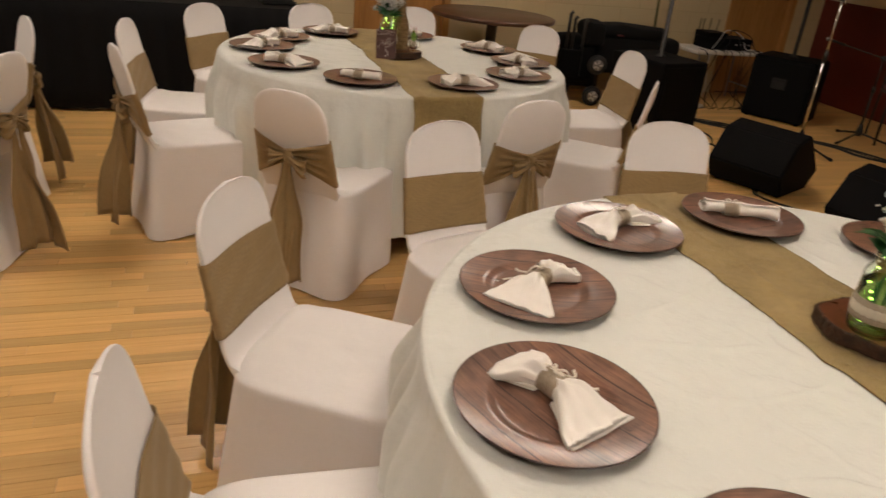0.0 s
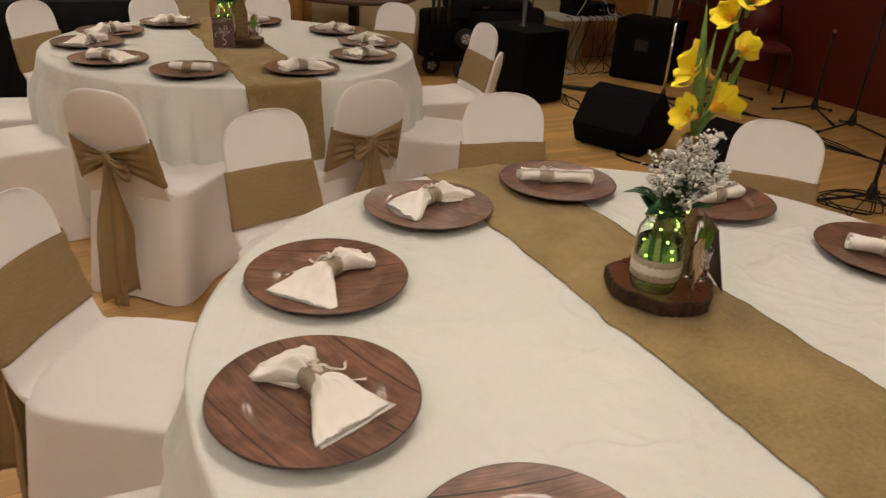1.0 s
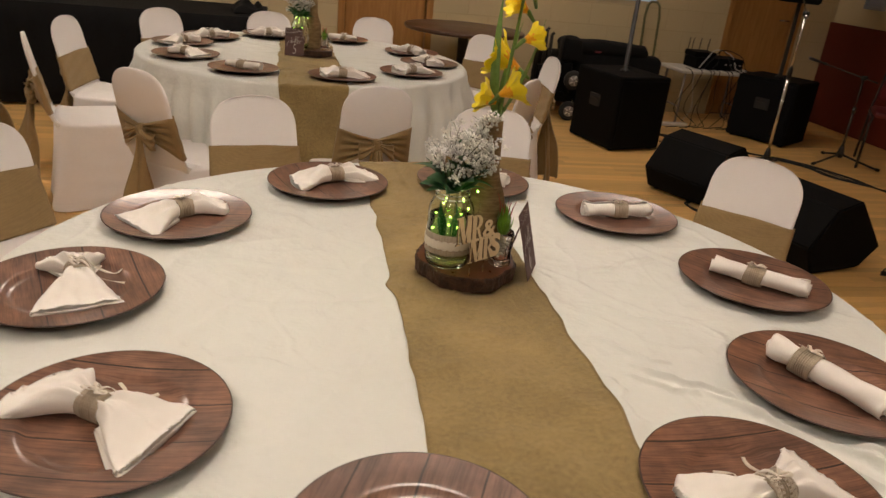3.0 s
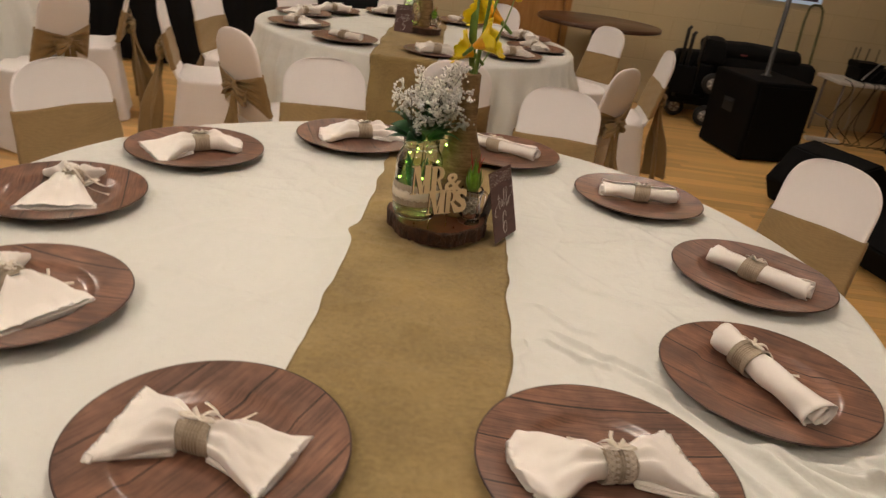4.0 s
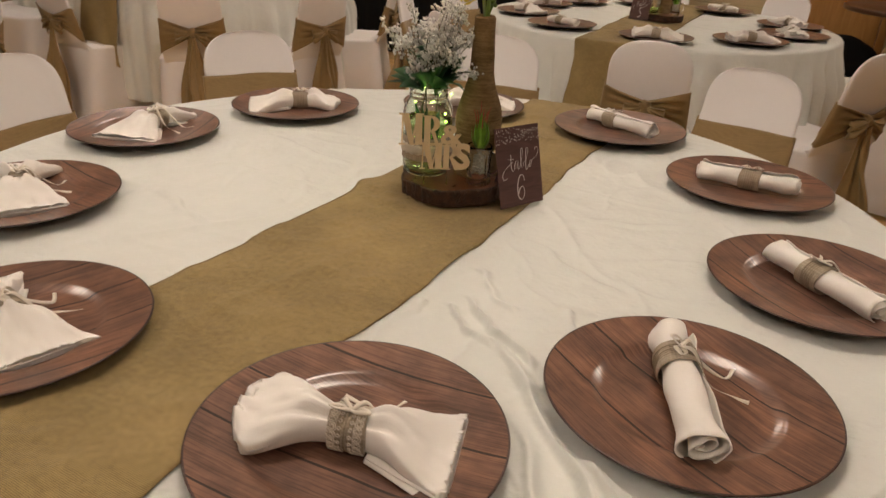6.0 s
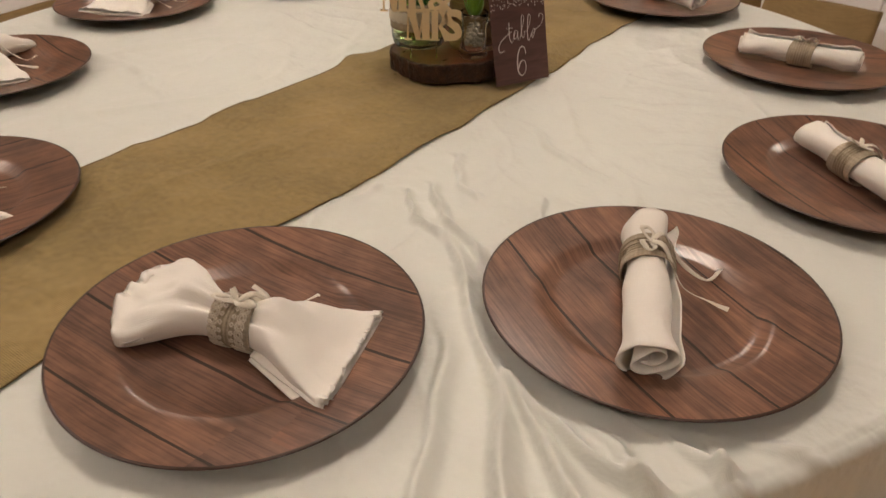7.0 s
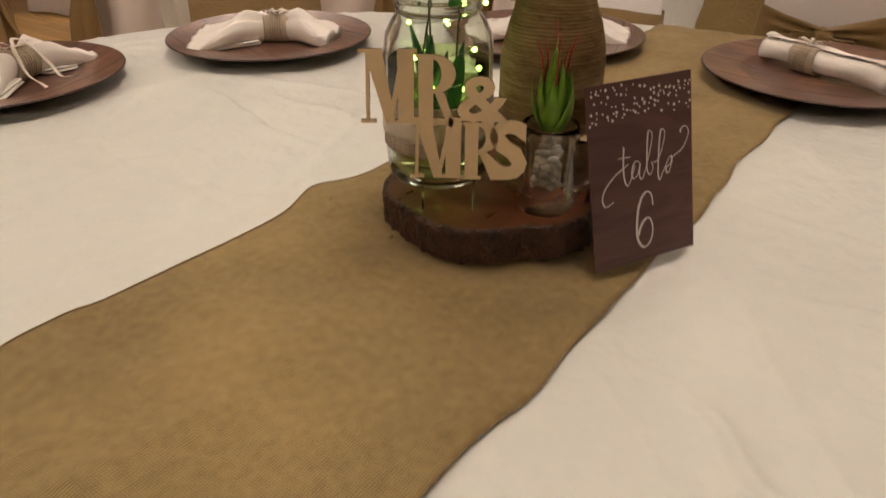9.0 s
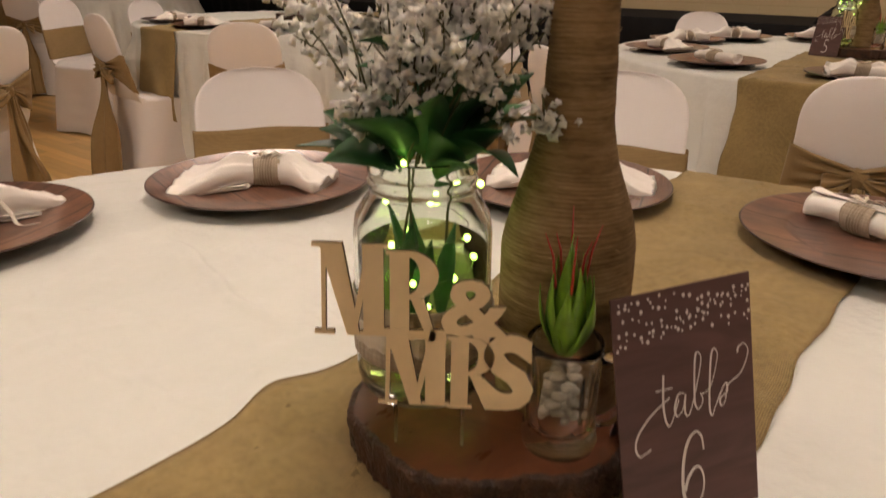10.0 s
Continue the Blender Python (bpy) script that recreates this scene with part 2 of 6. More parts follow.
M_CLEAR = glass("clear_mug_glass", (1.0, 1.0, 1.0), 0.02, 1.36)
M_GREEN_WATER = glass("green_tinted_water", (0.72, 0.89, 0.48), 0.06, 1.08)
M_PETAL_WHITE = fabric("white_silk_petal", (0.90, 0.88, 0.81), 0.7, 2500.0, 0.05, 0.1, 0.0, 0.2, 0.5)
M_TWIG = surface("brown_green_twig", (0.105, 0.105, 0.045), 0.8, 0.3, 40.0)
M_LEAF = surface("glossy_green_leaf", (0.016, 0.085, 0.022), 0.45, 0.45, 25.0)
M_STEM = surface("light_green_stem", (0.15, 0.26, 0.055), 0.5, 0.25, 30.0)
M_YELLOW = fabric("yellow_silk_petal", (0.93, 0.74, 0.018), 0.6, 2500.0, 0.06, 0.1, 0.0, 0.2, 0.25)
M_ORANGE = fabric("orange_petal_throat", (0.88, 0.42, 0.012), 0.6, 2500.0, 0.12, 0.1, 0.0, 0.2, 0.25)
M_SUCCULENT = surface("green_succulent", (0.13, 0.27, 0.022), 0.4, 0.65, 28.0)
M_RED_TIP = surface("red_leaf_tip", (0.40, 0.03, 0.02), 0.5, 0.2)
M_CARD = wood("dark_plum_wood_card", (0.060, 0.027, 0.025), (0.130, 0.062, 0.055), 0.6, (9, 4, 70), 0.0)
M_INK = surface("white_ink", (0.66, 0.60, 0.56), 0.7, 0.03)
M_PEBBLE = surface("grey_pebble", (0.24, 0.205, 0.15), 0.6, 0.3, 50.0)
M_LED = glow("fairy_light", (0.52, 1.0, 0.16), 9.0)
M_DIFFUSER = glow("added_lamp_diffuser", LAMP_TINT, LAMP_POWER)
M_SCREEN = surface("dim_purple_glass", (0.05, 0.035, 0.05), 0.2)
# weak emission put into the frame's material so its edge looks lit
M_BLUE_FRAME = glow("glowing_blue_frame", (0.55, 0.68, 0.85), 0.25)
M_NOTICE = surface("grey_blue_notice", (0.20, 0.22, 0.25), 0.6)


# ---------- building blocks ----------
def part(name, bm, mat, parent=None, label="", smooth=True):
    """One mesh object from a bmesh, under a thing, a part or nothing."""
    bmesh.ops.recalc_face_normals(bm, faces=bm.faces)
    me = bpy.data.meshes.new(name)
    bm.to_mesh(me)
    bm.free()
    for m in mat if isinstance(mat, (list, tuple)) else [mat]:
        me.materials.append(m)
    for p in me.polygons:
        p.use_smooth = smooth
    ob = new(name, me)
    ob.parent = parent
    if label:
        tagged(ob, label)
    return ob


def thing(name, label, category, m=None, group="", kind=""):
    e = new(name)
    e.empty_display_size = 0.05
    if m is not None:
        e.matrix_basis = m
    return tagged(e, label, category, group, kind)


def box(bm, size, at=(0, 0, 0), bevel=0.0, turn=None, seg=2):
    m = Matrix.Translation(at) @ (turn if turn is not None else Matrix()) @ Matrix.Diagonal((*size, 1))
    r = bmesh.ops.create_cube(bm, size=1, matrix=m)
    if bevel:
        edges = {e for v in r["verts"] for e in v.link_edges}
        bmesh.ops.bevel(bm, geom=list(edges), offset=bevel, segments=seg, affect="EDGES", profile=0.5)
    return bm


def lathe(bm, profile, seg=32, at=(0, 0, 0), m=None):
    """Turned shape from (radius, height) pairs; ends with radius 0 close it."""
    rings = []
    for r, z in profile:
        if r < 1e-6:
            rings.append([bm.verts.new((0, 0, z))])
        else:
            rings.append([bm.verts.new((r * math.cos(2 * math.pi * i / seg), r * math.sin(2 * math.pi * i / seg), z)) for i in range(seg)])
    for a, b in zip(rings, rings[1:]):
        for i in range(seg):
            q = [a[i % len(a)], a[(i + 1) % len(a)], b[(i + 1) % len(b)], b[i % len(b)]]
            q = list(dict.fromkeys(q))
            if len(q) > 2:
                bm.faces.new(q)
    verts = [v for r in rings for v in r]
    bmesh.ops.transform(bm, matrix=Matrix.Translation(at) @ (m if m is not None else Matrix()), verts=verts)
    return bm


def tube(bm, pts, r, seg=8, flat=1.0):
    """Round rod along points; r a number or one per point."""
    pts = [Vector(p) for p in pts]
    rs = r if isinstance(r, (list, tuple)) else [r] * len(pts)
    rings, side = [], None
    for i, p in enumerate(pts):
        d = (pts[min(i + 1, len(pts) - 1)] - pts[max(i - 1, 0)]).normalized()
        if side is None:
            side = d.orthogonal().normalized()
        side = (side - d * side.dot(d)).normalized()
        up = d.cross(side)
        rings.append([bm.verts.new(p + rs[i] * (math.cos(2 * math.pi * k / seg) * side + flat * math.sin(2 * math.pi * k / seg) * up)) for k in range(seg)])
    for a, b in zip(rings, rings[1:]):
        for k in range(seg):
            bm.faces.new((a[k], a[(k + 1) % seg], b[(k + 1) % seg], b[k]))
    bm.faces.new(rings[0][::-1])
    bm.faces.new(rings[-1])
    return bm


def sheet(bm, fn, nu, nv, closed=False, thick=0.0):
    """Surface fn(u, v), u and v from 0 to 1; closed joins u's ends."""
    cols = nu if closed else nu + 1
    g = [[bm.verts.new(fn(i / nu, j / nv)) for j in range(nv + 1)] for i in range(cols)]
    fs = []
    for i in range(nu):
        a, b = g[i], g[(i + 1) % cols]
        for j in range(nv):
            fs.append(bm.faces.new((a[j], b[j], b[j + 1], a[j + 1])))
    if thick:
        flat = [v for col in g for v in col]
        for fc in fs:
            fc.normal_update()
        far = {}
        for v in flat:
            nrm = Vector()
            for fc in v.link_faces:
                nrm += fc.normal
            far[v] = bm.verts.new(v.co - (nrm.normalized() if nrm.length > 1e-6 else Vector((0, 0, 1))) * thick)
        rims = [e for fc in fs for e in fc.edges if len(e.link_faces) == 1]
        for fc in fs:
            bm.faces.new([far[v] for v in reversed(fc.verts)])
        for e in rims:
            a, b = e.verts
            bm.faces.new((a, b, far[b], far[a]))
    return g


def smoothstep(a, b, x):
    t = min(1, max(0, (x - a) / (b - a)))
    return t * t * (3 - 2 * t)


def text_mesh(body, size, depth, shear=0.0, weight=0.0, spacing=1.0):
    """Lettering as a mesh, its baseline start at the origin, facing +z."""
    cu = bpy.data.curves.new("lettering", "FONT")
    cu.body, cu.size, cu.extrude, cu.shear, cu.offset, cu.space_character = body, size, depth, shear, weight, spacing
    cu.resolution_u = 3
    tmp = new("lettering", cu)
    me = bpy.data.meshes.new_from_object(tmp.evaluated_get(bpy.context.evaluated_depsgraph_get()))
    bpy.data.objects.remove(tmp)
    bm = bmesh.new()
    bm.from_mesh(me)
    bpy.data.meshes.remove(me)
    return bm


def n3(x, y, z=0.0):
    return noise.noise(Vector((x, y, z)))


# ---------- the hall ----------
def hall():
    bm = bmesh.new()
    box(bm, (WALL_E - WALL_W + 0.6, WALL_N - WALL_S + 0.6, 0.2), ((WALL_E + WALL_W) / 2, (WALL_N + WALL_S) / 2, -0.112))
    floor = tagged(part("floor", bm, M_GAP, smooth=False), "honey-coloured maple strip floor with satin varnish", "floor", kind="structure")
    bm = bmesh.new()
    box(bm, (WALL_E - WALL_W + 0.6, WALL_N - WALL_S + 0.6, 0.2), ((WALL_E + WALL_W) / 2, (WALL_N + WALL_S) / 2, CEIL + 0.1))
    tagged(part("ceiling", bm, M_CEILING, smooth=False), "plain dull beige ceiling, added out of view", "ceiling", kind="structure")
    # south and west walls are unseen, added far off so little light bounces
    walls = []
    for name, size, at in (("wall_north", (WALL_E - WALL_W + 0.6, 0.2, CEIL), ((WALL_E + WALL_W) / 2, WALL_N + 0.1, CEIL / 2)),
                           ("wall_south", (WALL_E - WALL_W + 0.6, 0.2, CEIL), ((WALL_E + WALL_W) / 2, WALL_S - 0.1, CEIL / 2)),
                           ("wall_east", (0.2, WALL_N - WALL_S, CEIL), (WALL_E + 0.1, (WALL_N + WALL_S) / 2, CEIL / 2)),
                           ("wall_west", (0.2, WALL_N - WALL_S, CEIL), (WALL_W - 0.1, (WALL_N + WALL_S) / 2, CEIL / 2))):
        bm = bmesh.new()
        if name == "wall_north":
            # openings for the two doors
            xs = [WALL_W - 0.3, 0.07, 0.95, 3.97, 4.80, WALL_E + 0.3]
            for a, b, z0 in ((0, 1, 0), (1, 2, 2.05), (2, 3, 0), (3, 4, 2.05), (4, 5, 0)):
                box(bm, (xs[b] - xs[a], 0.2, CEIL - z0), ((xs[a] + xs[b]) / 2, WALL_N + 0.1, (CEIL + z0) / 2))
            ob = part(name, bm, M_MORTAR, smooth=False)
        else:
            box(bm, size, at)
            ob = part(name, bm, M_WALL, smooth=False)
        walls.append(tagged(ob, "tan-painted wall of the hall", "wall", kind="structure"))
    # maroon padding, the lower part of the east wall
    bm = bmesh.new()
    box(bm, (0.04, WALL_N - WALL_S - 0.02, 1.03), (WALL_E - 0.02, (WALL_N + WALL_S) / 2, 0.517), 0.004)
    tagged(part("trim", bm, M_MAROON, smooth=False), "dark maroon wainscot on the lower wall", "wainscot", kind="structure")
    for i, (x0, x1) in enumerate(((0.07, 0.95), (3.97, 4.80))):
        d = thing("door_%d" % (i + 1), "closed orange-stained oak door in the tan wall", "door", pose((x0 + x1) / 2, WALL_N, 0), kind="structure")
        w = x1 - x0
        bm = bmesh.new()
        box(bm, (w - 0.13, 0.045, 1.98), (0, 0.06, 1.0), 0.003)
        part("door_leaf", bm, M_OAK, d, smooth=False)
        bm = bmesh.new()
        for s in (-1, 1):
            box(bm, (0.06, 0.14, 2.04), (s * (w / 2 - 0.03), 0.055, 1.02), 0.003)
        box(bm, (w - 0.12, 0.14, 0.06), (0, 0.055, 2.01), 0.003)
        part("door_frame", bm, M_OAK, d, smooth=False)
        bm = bmesh.new()
        tube(bm, [(w / 2 - 0.13, 0.03, 1.0), (w / 2 - 0.13, -0.02, 1.0), (w / 2 - 0.24, -0.02, 1.0)], 0.009)
        part("door_handle", bm, M_CHROME, d, "brushed metal lever handle")
    return floor, walls[0]


floor, wall_north = hall()


# fixtures out of view, added to light the hall
def ceiling_light(m):
    t = thing("ceiling_light", "added square ceiling light out of view, with a glowing diffuser", "ceiling light", m, "ceiling lights")
    bm = bmesh.new()
    for s in (-1, 1):
        box(bm, (0.66, 0.03, 0.05), (0, s * 0.315, 0.025), 0.004)
        box(bm, (0.03, 0.60, 0.05), (s * 0.315, 0, 0.025), 0.004)
    part("frame", bm, M_WHITE_PLASTIC, t, smooth=False)
    bm = bmesh.new()
    box(bm, (0.6, 0.6, 0.02), (0, 0, 0.02))
    part("diffuser", bm, M_DIFFUSER, t, smooth=False)
    return t


# places guessed to balance brightness; (1.9, 3.9) follows the sheen on the plates
lamp = ceiling_light(pose(-1.1, 3.8, CEIL - 0.052))
for x, y in ((1.9, 3.9), (2.5, -2.0), (-3.3, 2.6), (-2.4, -0.8), (0.05, 0.25), (-1.0, -2.5)):
    copy_thing(lamp, pose(x, y, CEIL - 0.052))


def stage_drape():
    """Long platform by the wall with a pleated black skirt."""
    t = thing("skirted_platform", "long low platform with a pleated black cloth skirt", "platform", pose(-4.0, 5.0, 0))
    bm = bmesh.new()
    box(bm, (6.9, 0.96, 0.05), (0, 0.09, 0.73), 0.01)
    part("deck", bm, M_DRAPE, t, smooth=False)

    def skirt(u, v):
        s = u * 8.3 - 0.7
        pl = 0.012 * math.sin(s * 42) + 0.008 * n3(s * 6, v * 2)
        pl *= 0.4 + 0.6 * v
        x, y = 3.48, -0.40
        z = 0.757 - v * 0.735
        if s > 6.95:
            return Vector((x + pl, y + (s - 6.95), z))
        return Vector((x - 6.95 + s, y + pl - 0.0, z))
    bm = bmesh.new()
    sheet(bm, skirt, 520, 5, thick=0.003)
    part("skirt", bm, M_DRAPE, t, "black pleated skirt")
    return t


stage_drape()


def folded_cloth(m):
    t = thing("folded_cloth", "crumpled black cloth lying on the platform", "cloth", m)

    def f(u, v):
        x, y = (u - 0.5) * 0.26, (v - 0.5) * 0.40
        hump = max(0.0, 1 - (2 * u - 1) ** 4) * max(0.0, 1 - (2 * v - 1) ** 4)
        return Vector((x, y, 0.003 + 0.085 * hump * (0.75 + 0.8 * n3(x * 11, y * 9, 2.0))))
    bm = bmesh.new()
    sheet(bm, f, 26, 34, thick=0.003)
    part("cloth", bm, M_DRAPE, t)
    return t


folded_cloth(pose(-0.68, 5.0, 0.757, 0, 0, 8))


# ---------- round banquet tables ----------
def fold(a, k):
    """How far the hanging cloth swings out at angle a."""
    deep = abs(math.sin(a * 13 + 1.6 * math.sin(a * 3 + k) + k)) ** 0.8
    return deep + 0.7 * abs(math.sin(a * 23 + 2 * k + 2.0 * math.sin(a * 4))) + 0.3 * math.sin(a * 47 + k + 2 * math.sin(a * 3))


def cloth_relief(x, y, k):
    """Gentle unevenness of the cloth on the tabletop, with some creases."""
    h = 0.0050 * n3(x * 4 + k, y * 4, 1.3 * k) + 0.0026 * n3(x * 11, y * 13 + k, 3.1) + 0.0009 * n3(x * 30, y * 26, k)
    for i, (fx, fy, w, amp) in enumerate(((3.1, 2.3, 12, 0.0062), (2.1, 4.3, 15, 0.0056), (6.2, 4.9, 10, 0.0042))):
        ridge = 1 - abs(n3(x * fx + 5 + k + 3 * i, y * fy - 2 * i, 7.0 + i)) * w
        if ridge > 0:
            h += amp * ridge * ridge * (0.5 + 0.5 * n3(x * 3, y * 3, 11 + i))
    return h


# start, end, height and width of the pulled folds
CREASES = [((0.25, -0.29), (0.40, -0.40), 0.011, 0.009), ((0.23, -0.32), (0.34, -0.39), 0.008, 0.008), ((0.35, -0.36), (0.61, -0.68), 0.017, 0.014),
           ((0.45, -0.49), (0.69, -0.66), 0.015, 0.012), ((0.42, -0.50), (0.57, -0.73), 0.010, 0.011), ((0.52, -0.54), (0.74, -0.62), 0.015, 0.011),
           ((0.59, -0.53), (0.71, -0.64), 0.012, 0.009), ((0.60, -0.52), (0.79, -0.56), 0.012, 0.010), ((0.64, -0.51), (0.84, -0.46), 0.009, 0.010),
           ((0.67, -0.50), (0.77, -0.59), 0.009, 0.008), ((0.48, -0.41), (0.41, -0.25), 0.005, 0.010), ((0.22, -0.19), (0.33, -0.29), 0.006, 0.009),
           ((0.21, -0.44), (0.21, -0.33), 0.004, 0.010), ((-0.45, -0.70), (-0.30, -0.88), 0.009, 0.012), ((-0.52, -0.66), (-0.42, -0.86), 0.007, 0.012),
           ((0.85, 0.20), (0.60, 0.24), 0.004, 0.012), ((-0.22, -0.30), (-0.42, -0.24), 0.005, 0.009), ((-0.22, 0.10), (-0.50, 0.16), 0.005, 0.010),
           ((0.30, 0.10), (0.52, 0.16), 0.005, 0.010), ((0.26, -0.05), (0.44, -0.16), 0.005, 0.010),
           ((-0.12, 0.02), (0.0, -0.03), 0.0035, 0.006), ((-0.11, -0.03), (0.03, -0.07), 0.003, 0.007), ((-0.10, 0.06), (-0.02, 0.03), 0.003, 0.006),
           ((-0.10, -0.16), (0.05, -0.20), 0.002, 0.008), ((0.16, -0.30), (0.02, -0.34), 0.002, 0.008)]


PLATE_SPOTS = [(-0.178, -0.685), (0.299, -0.634), (0.590, -0.376), (0.707, 0.029), (0.548, 0.443), (-0.569, -0.412), (-0.722, -0.004), (-0.583, 0.371)]


def crease_relief(x, y):
    """Pulled folds of the cloth between two place settings."""
    h = 0.0
    for (ax, ay), (bx, by), hh, w in CREASES:
        dx, dy = bx - ax, by - ay
        l2 = dx * dx + dy * dy
        t = ((x - ax) * dx + (y - ay) * dy) / l2
        if -0.1 < t < 1.1:
            d = ((x - ax) * dy - (y - ay) * dx) / math.sqrt(l2) + 0.008 * math.sin(t * 6 + ax * 30) + 0.003 * math.sin(t * 15 + ay * 40)
            w2 = w * (0.40 if d > 0 else 1.0)
            h += 1.25 * hh * math.exp(-(d / w2) ** 2) * smoothstep(-0.1, 0.35, t) * (1 - smoothstep(0.97, 1.1, t))
    for px, py in PLATE_SPOTS:
        h *= smoothstep(0.160, 0.196, math.hypot(x - px, y - py))
    return h


def banquet_table(center, k, creased=False):
    x0, y0 = center
    t = thing("banquet_table", "round folding banquet table under a floor-length cloth", "table", pose(x0, y0, 0), "banquet tables")
    bm = bmesh.new()
    lathe(bm, [(0, TOP - 0.046), (RADIUS - 0.010, TOP - 0.046), (RADIUS - 0.004, TOP - 0.042), (RADIUS - 0.004, TOP - 0.024), (RADIUS - 0.010, TOP - 0.019), (0, TOP - 0.019)], 64)
    part("tabletop", bm, M_WALNUT_TOP, t)
    for sx in (-1, 1):
        for sy in (-1, 1):
            bm = bmesh.new()
            tube(bm, [(sx * 0.45, sy * 0.40, TOP - 0.045), (sx * 0.47, sy * 0.42, 0.0)], 0.014)
            part("leg", bm, M_GREY_METAL, t)
    c = thing("tablecloth", "ivory round tablecloth falling in folds almost to the floor", "tablecloth", pose(x0, y0, 0), "tablecloths")

    def cloth(u, v):
        a = 2 * math.pi * u
        if creased:
            a -= 0.7 * math.sin(a + 0.8)
        if v < 0.62:
            r = RADIUS * (v / 0.62) ** 0.8
            x, y = r * math.cos(a), r * math.sin(a)
            z = TOP - 0.004 + cloth_relief(x, y, k) + (crease_relief(x, y) if creased else 0.0)
            return Vector((x, y, z))
        w = (v - 0.62) / 0.38
        drop = w * 0.63
        if w < 0.06:
            q = w / 0.06 * math.pi / 2
            r, z = RADIUS + 0.012 * math.sin(q), TOP - 0.004 - 0.012 * (1 - math.cos(q))
            x, y = r * math.cos(a), r * math.sin(a)
            return Vector((x, y, z + (crease_relief(x, y) * 0.6 if creased else 0.0)))
        held = 1 - 0.75 * math.exp(-((abs(math.sin(a)) - 1) / 0.045) ** 2)
        r = RADIUS + 0.008 + fold(a, k) * 0.038 * held * smoothstep(0.0, 0.30, w) + 0.012 * n3(a * 4, w * 3, k)
        return Vector((r * math.cos(a), r * math.sin(a), TOP - 0.016 - drop + 0.008 * n3(a * 3, 0, k)))
    bm = bmesh.new()
    sheet(bm, cloth, 720 if creased else 520, 340 if creased else 64, closed=True)
    bmesh.ops.remove_doubles(bm, verts=bm.verts, dist=1e-5)
    part("cloth", bm, M_LINEN, c)
    return c


def runner(center, k, half=0.157, shift=0.035, creased=False):
    """Burlap strip across the table, hanging over both edges."""
    x0, y0 = center
    t = thing("table_runner", "tan burlap table runner hanging over both table edges", "table runner", pose(x0, y0, 0), "table runners")

    def f(u, v):
        s = (v - 0.5) * (2 * RADIUS + 0.9)
        ed = (u - 0.5) * 2
        wav = 0.015 * n3(s * 4.0, 3.0 if ed > 0 else 8.0, k) + 0.007 * n3(s * 13, 3.0 if ed > 0 else 8.0, k)
        if creased and ed < 0:
            wav -= 0.016 * math.exp(-((s - 0.02) / 0.035) ** 2)
        x = shift + ed * half + wav * abs(ed) ** 1.5 + 0.012 * math.sin(s * 1.7 + k)
        if creased:
            x -= 0.007 * smoothstep(0.1, 0.5, -s)
        edge = math.sqrt(max(0.01, (RADIUS + 0.017) ** 2 - x * x))
        over = abs(s) - edge
        if over > 0:
            y = math.copysign(edge + 0.004 + 0.055 * smoothstep(0, 0.35, over) + 0.004 * math.sin(x * 40 + k) * min(1, over * 4), s)
            z = TOP - 0.004 - over
        else:
            y = s
            z = TOP - 0.0015 + cloth_relief(x, y, k) + (crease_relief(x, y) if creased else 0.0)
            z += 0.0030 * max(0, n3(x * 10, y * 7, 4 + k)) + 0.006 * max(0, n3(x * 4, y * 3, 9 + k)) ** 2 - 0.0012 * abs(ed) ** 6
        return Vector((x, y, z + 0.001))
    bm = bmesh.new()
    g = sheet(bm, f, 48, 280, thick=0.0012)
    at = {v: (i / 48 * 2 * half, j / 280 * (2 * RADIUS + 0.9)) for i, col in enumerate(g) for j, v in enumerate(col)}
    uv = bm.loops.layers.uv.new("weave")
    for fc in bm.faces:
        for lp in fc.loops:
            lp[uv].uv = at.get(lp.vert, (0.0, 0.0))
    part("strip", bm, M_BURLAP, t)
    for e in (0.0, 1.0):
        bm = bmesh.new()
        pts = [f(e, j / 280) + Vector((0, 0, 0.0006)) for j in range(281)]
        tube(bm, pts, 0.0006, 5)
        part("hem", bm, M_HEM, t, "darker stitched edge")
    return t


for i, c in enumerate((T6, T5, T7, T9)):
    banquet_table(c, 1.0 + 2.3 * i, i == 0)
    runner(c, 1.0 + 2.3 * i, creased=i == 0, shift=0.0285 if i == 0 else 0.0)


# ---------- chairs ----------
def sup(a, n):
    """Point on a unit superellipse."""
    c, s = math.cos(a), math.sin(a)
    d = (abs(c) ** n + abs(s) ** n) ** (-1 / n)
    return c * d, s * d


def back_half(z):
    """Half width of the chair back at height z."""
    w = 0.172 - 0.013 * smoothstep(0.42, 0.70, z)
    if z > 0.705:
        q = min(1, (z - 0.705) / 0.137)
        w *= (1 - q ** 2.7) ** (1 / 2.7)
    w -= 0.030 * (1 - smoothstep(0.28, 0.46, z))
    return max(w, 0.004)


def back_mid(z):
    """How far back the chair back stands at height z."""
    return -0.205 - 0.085 * smoothstep(0.3, 0.9, z) * 1.15 + 0.052 * (1 - smoothstep(0.30, 0.50, z))


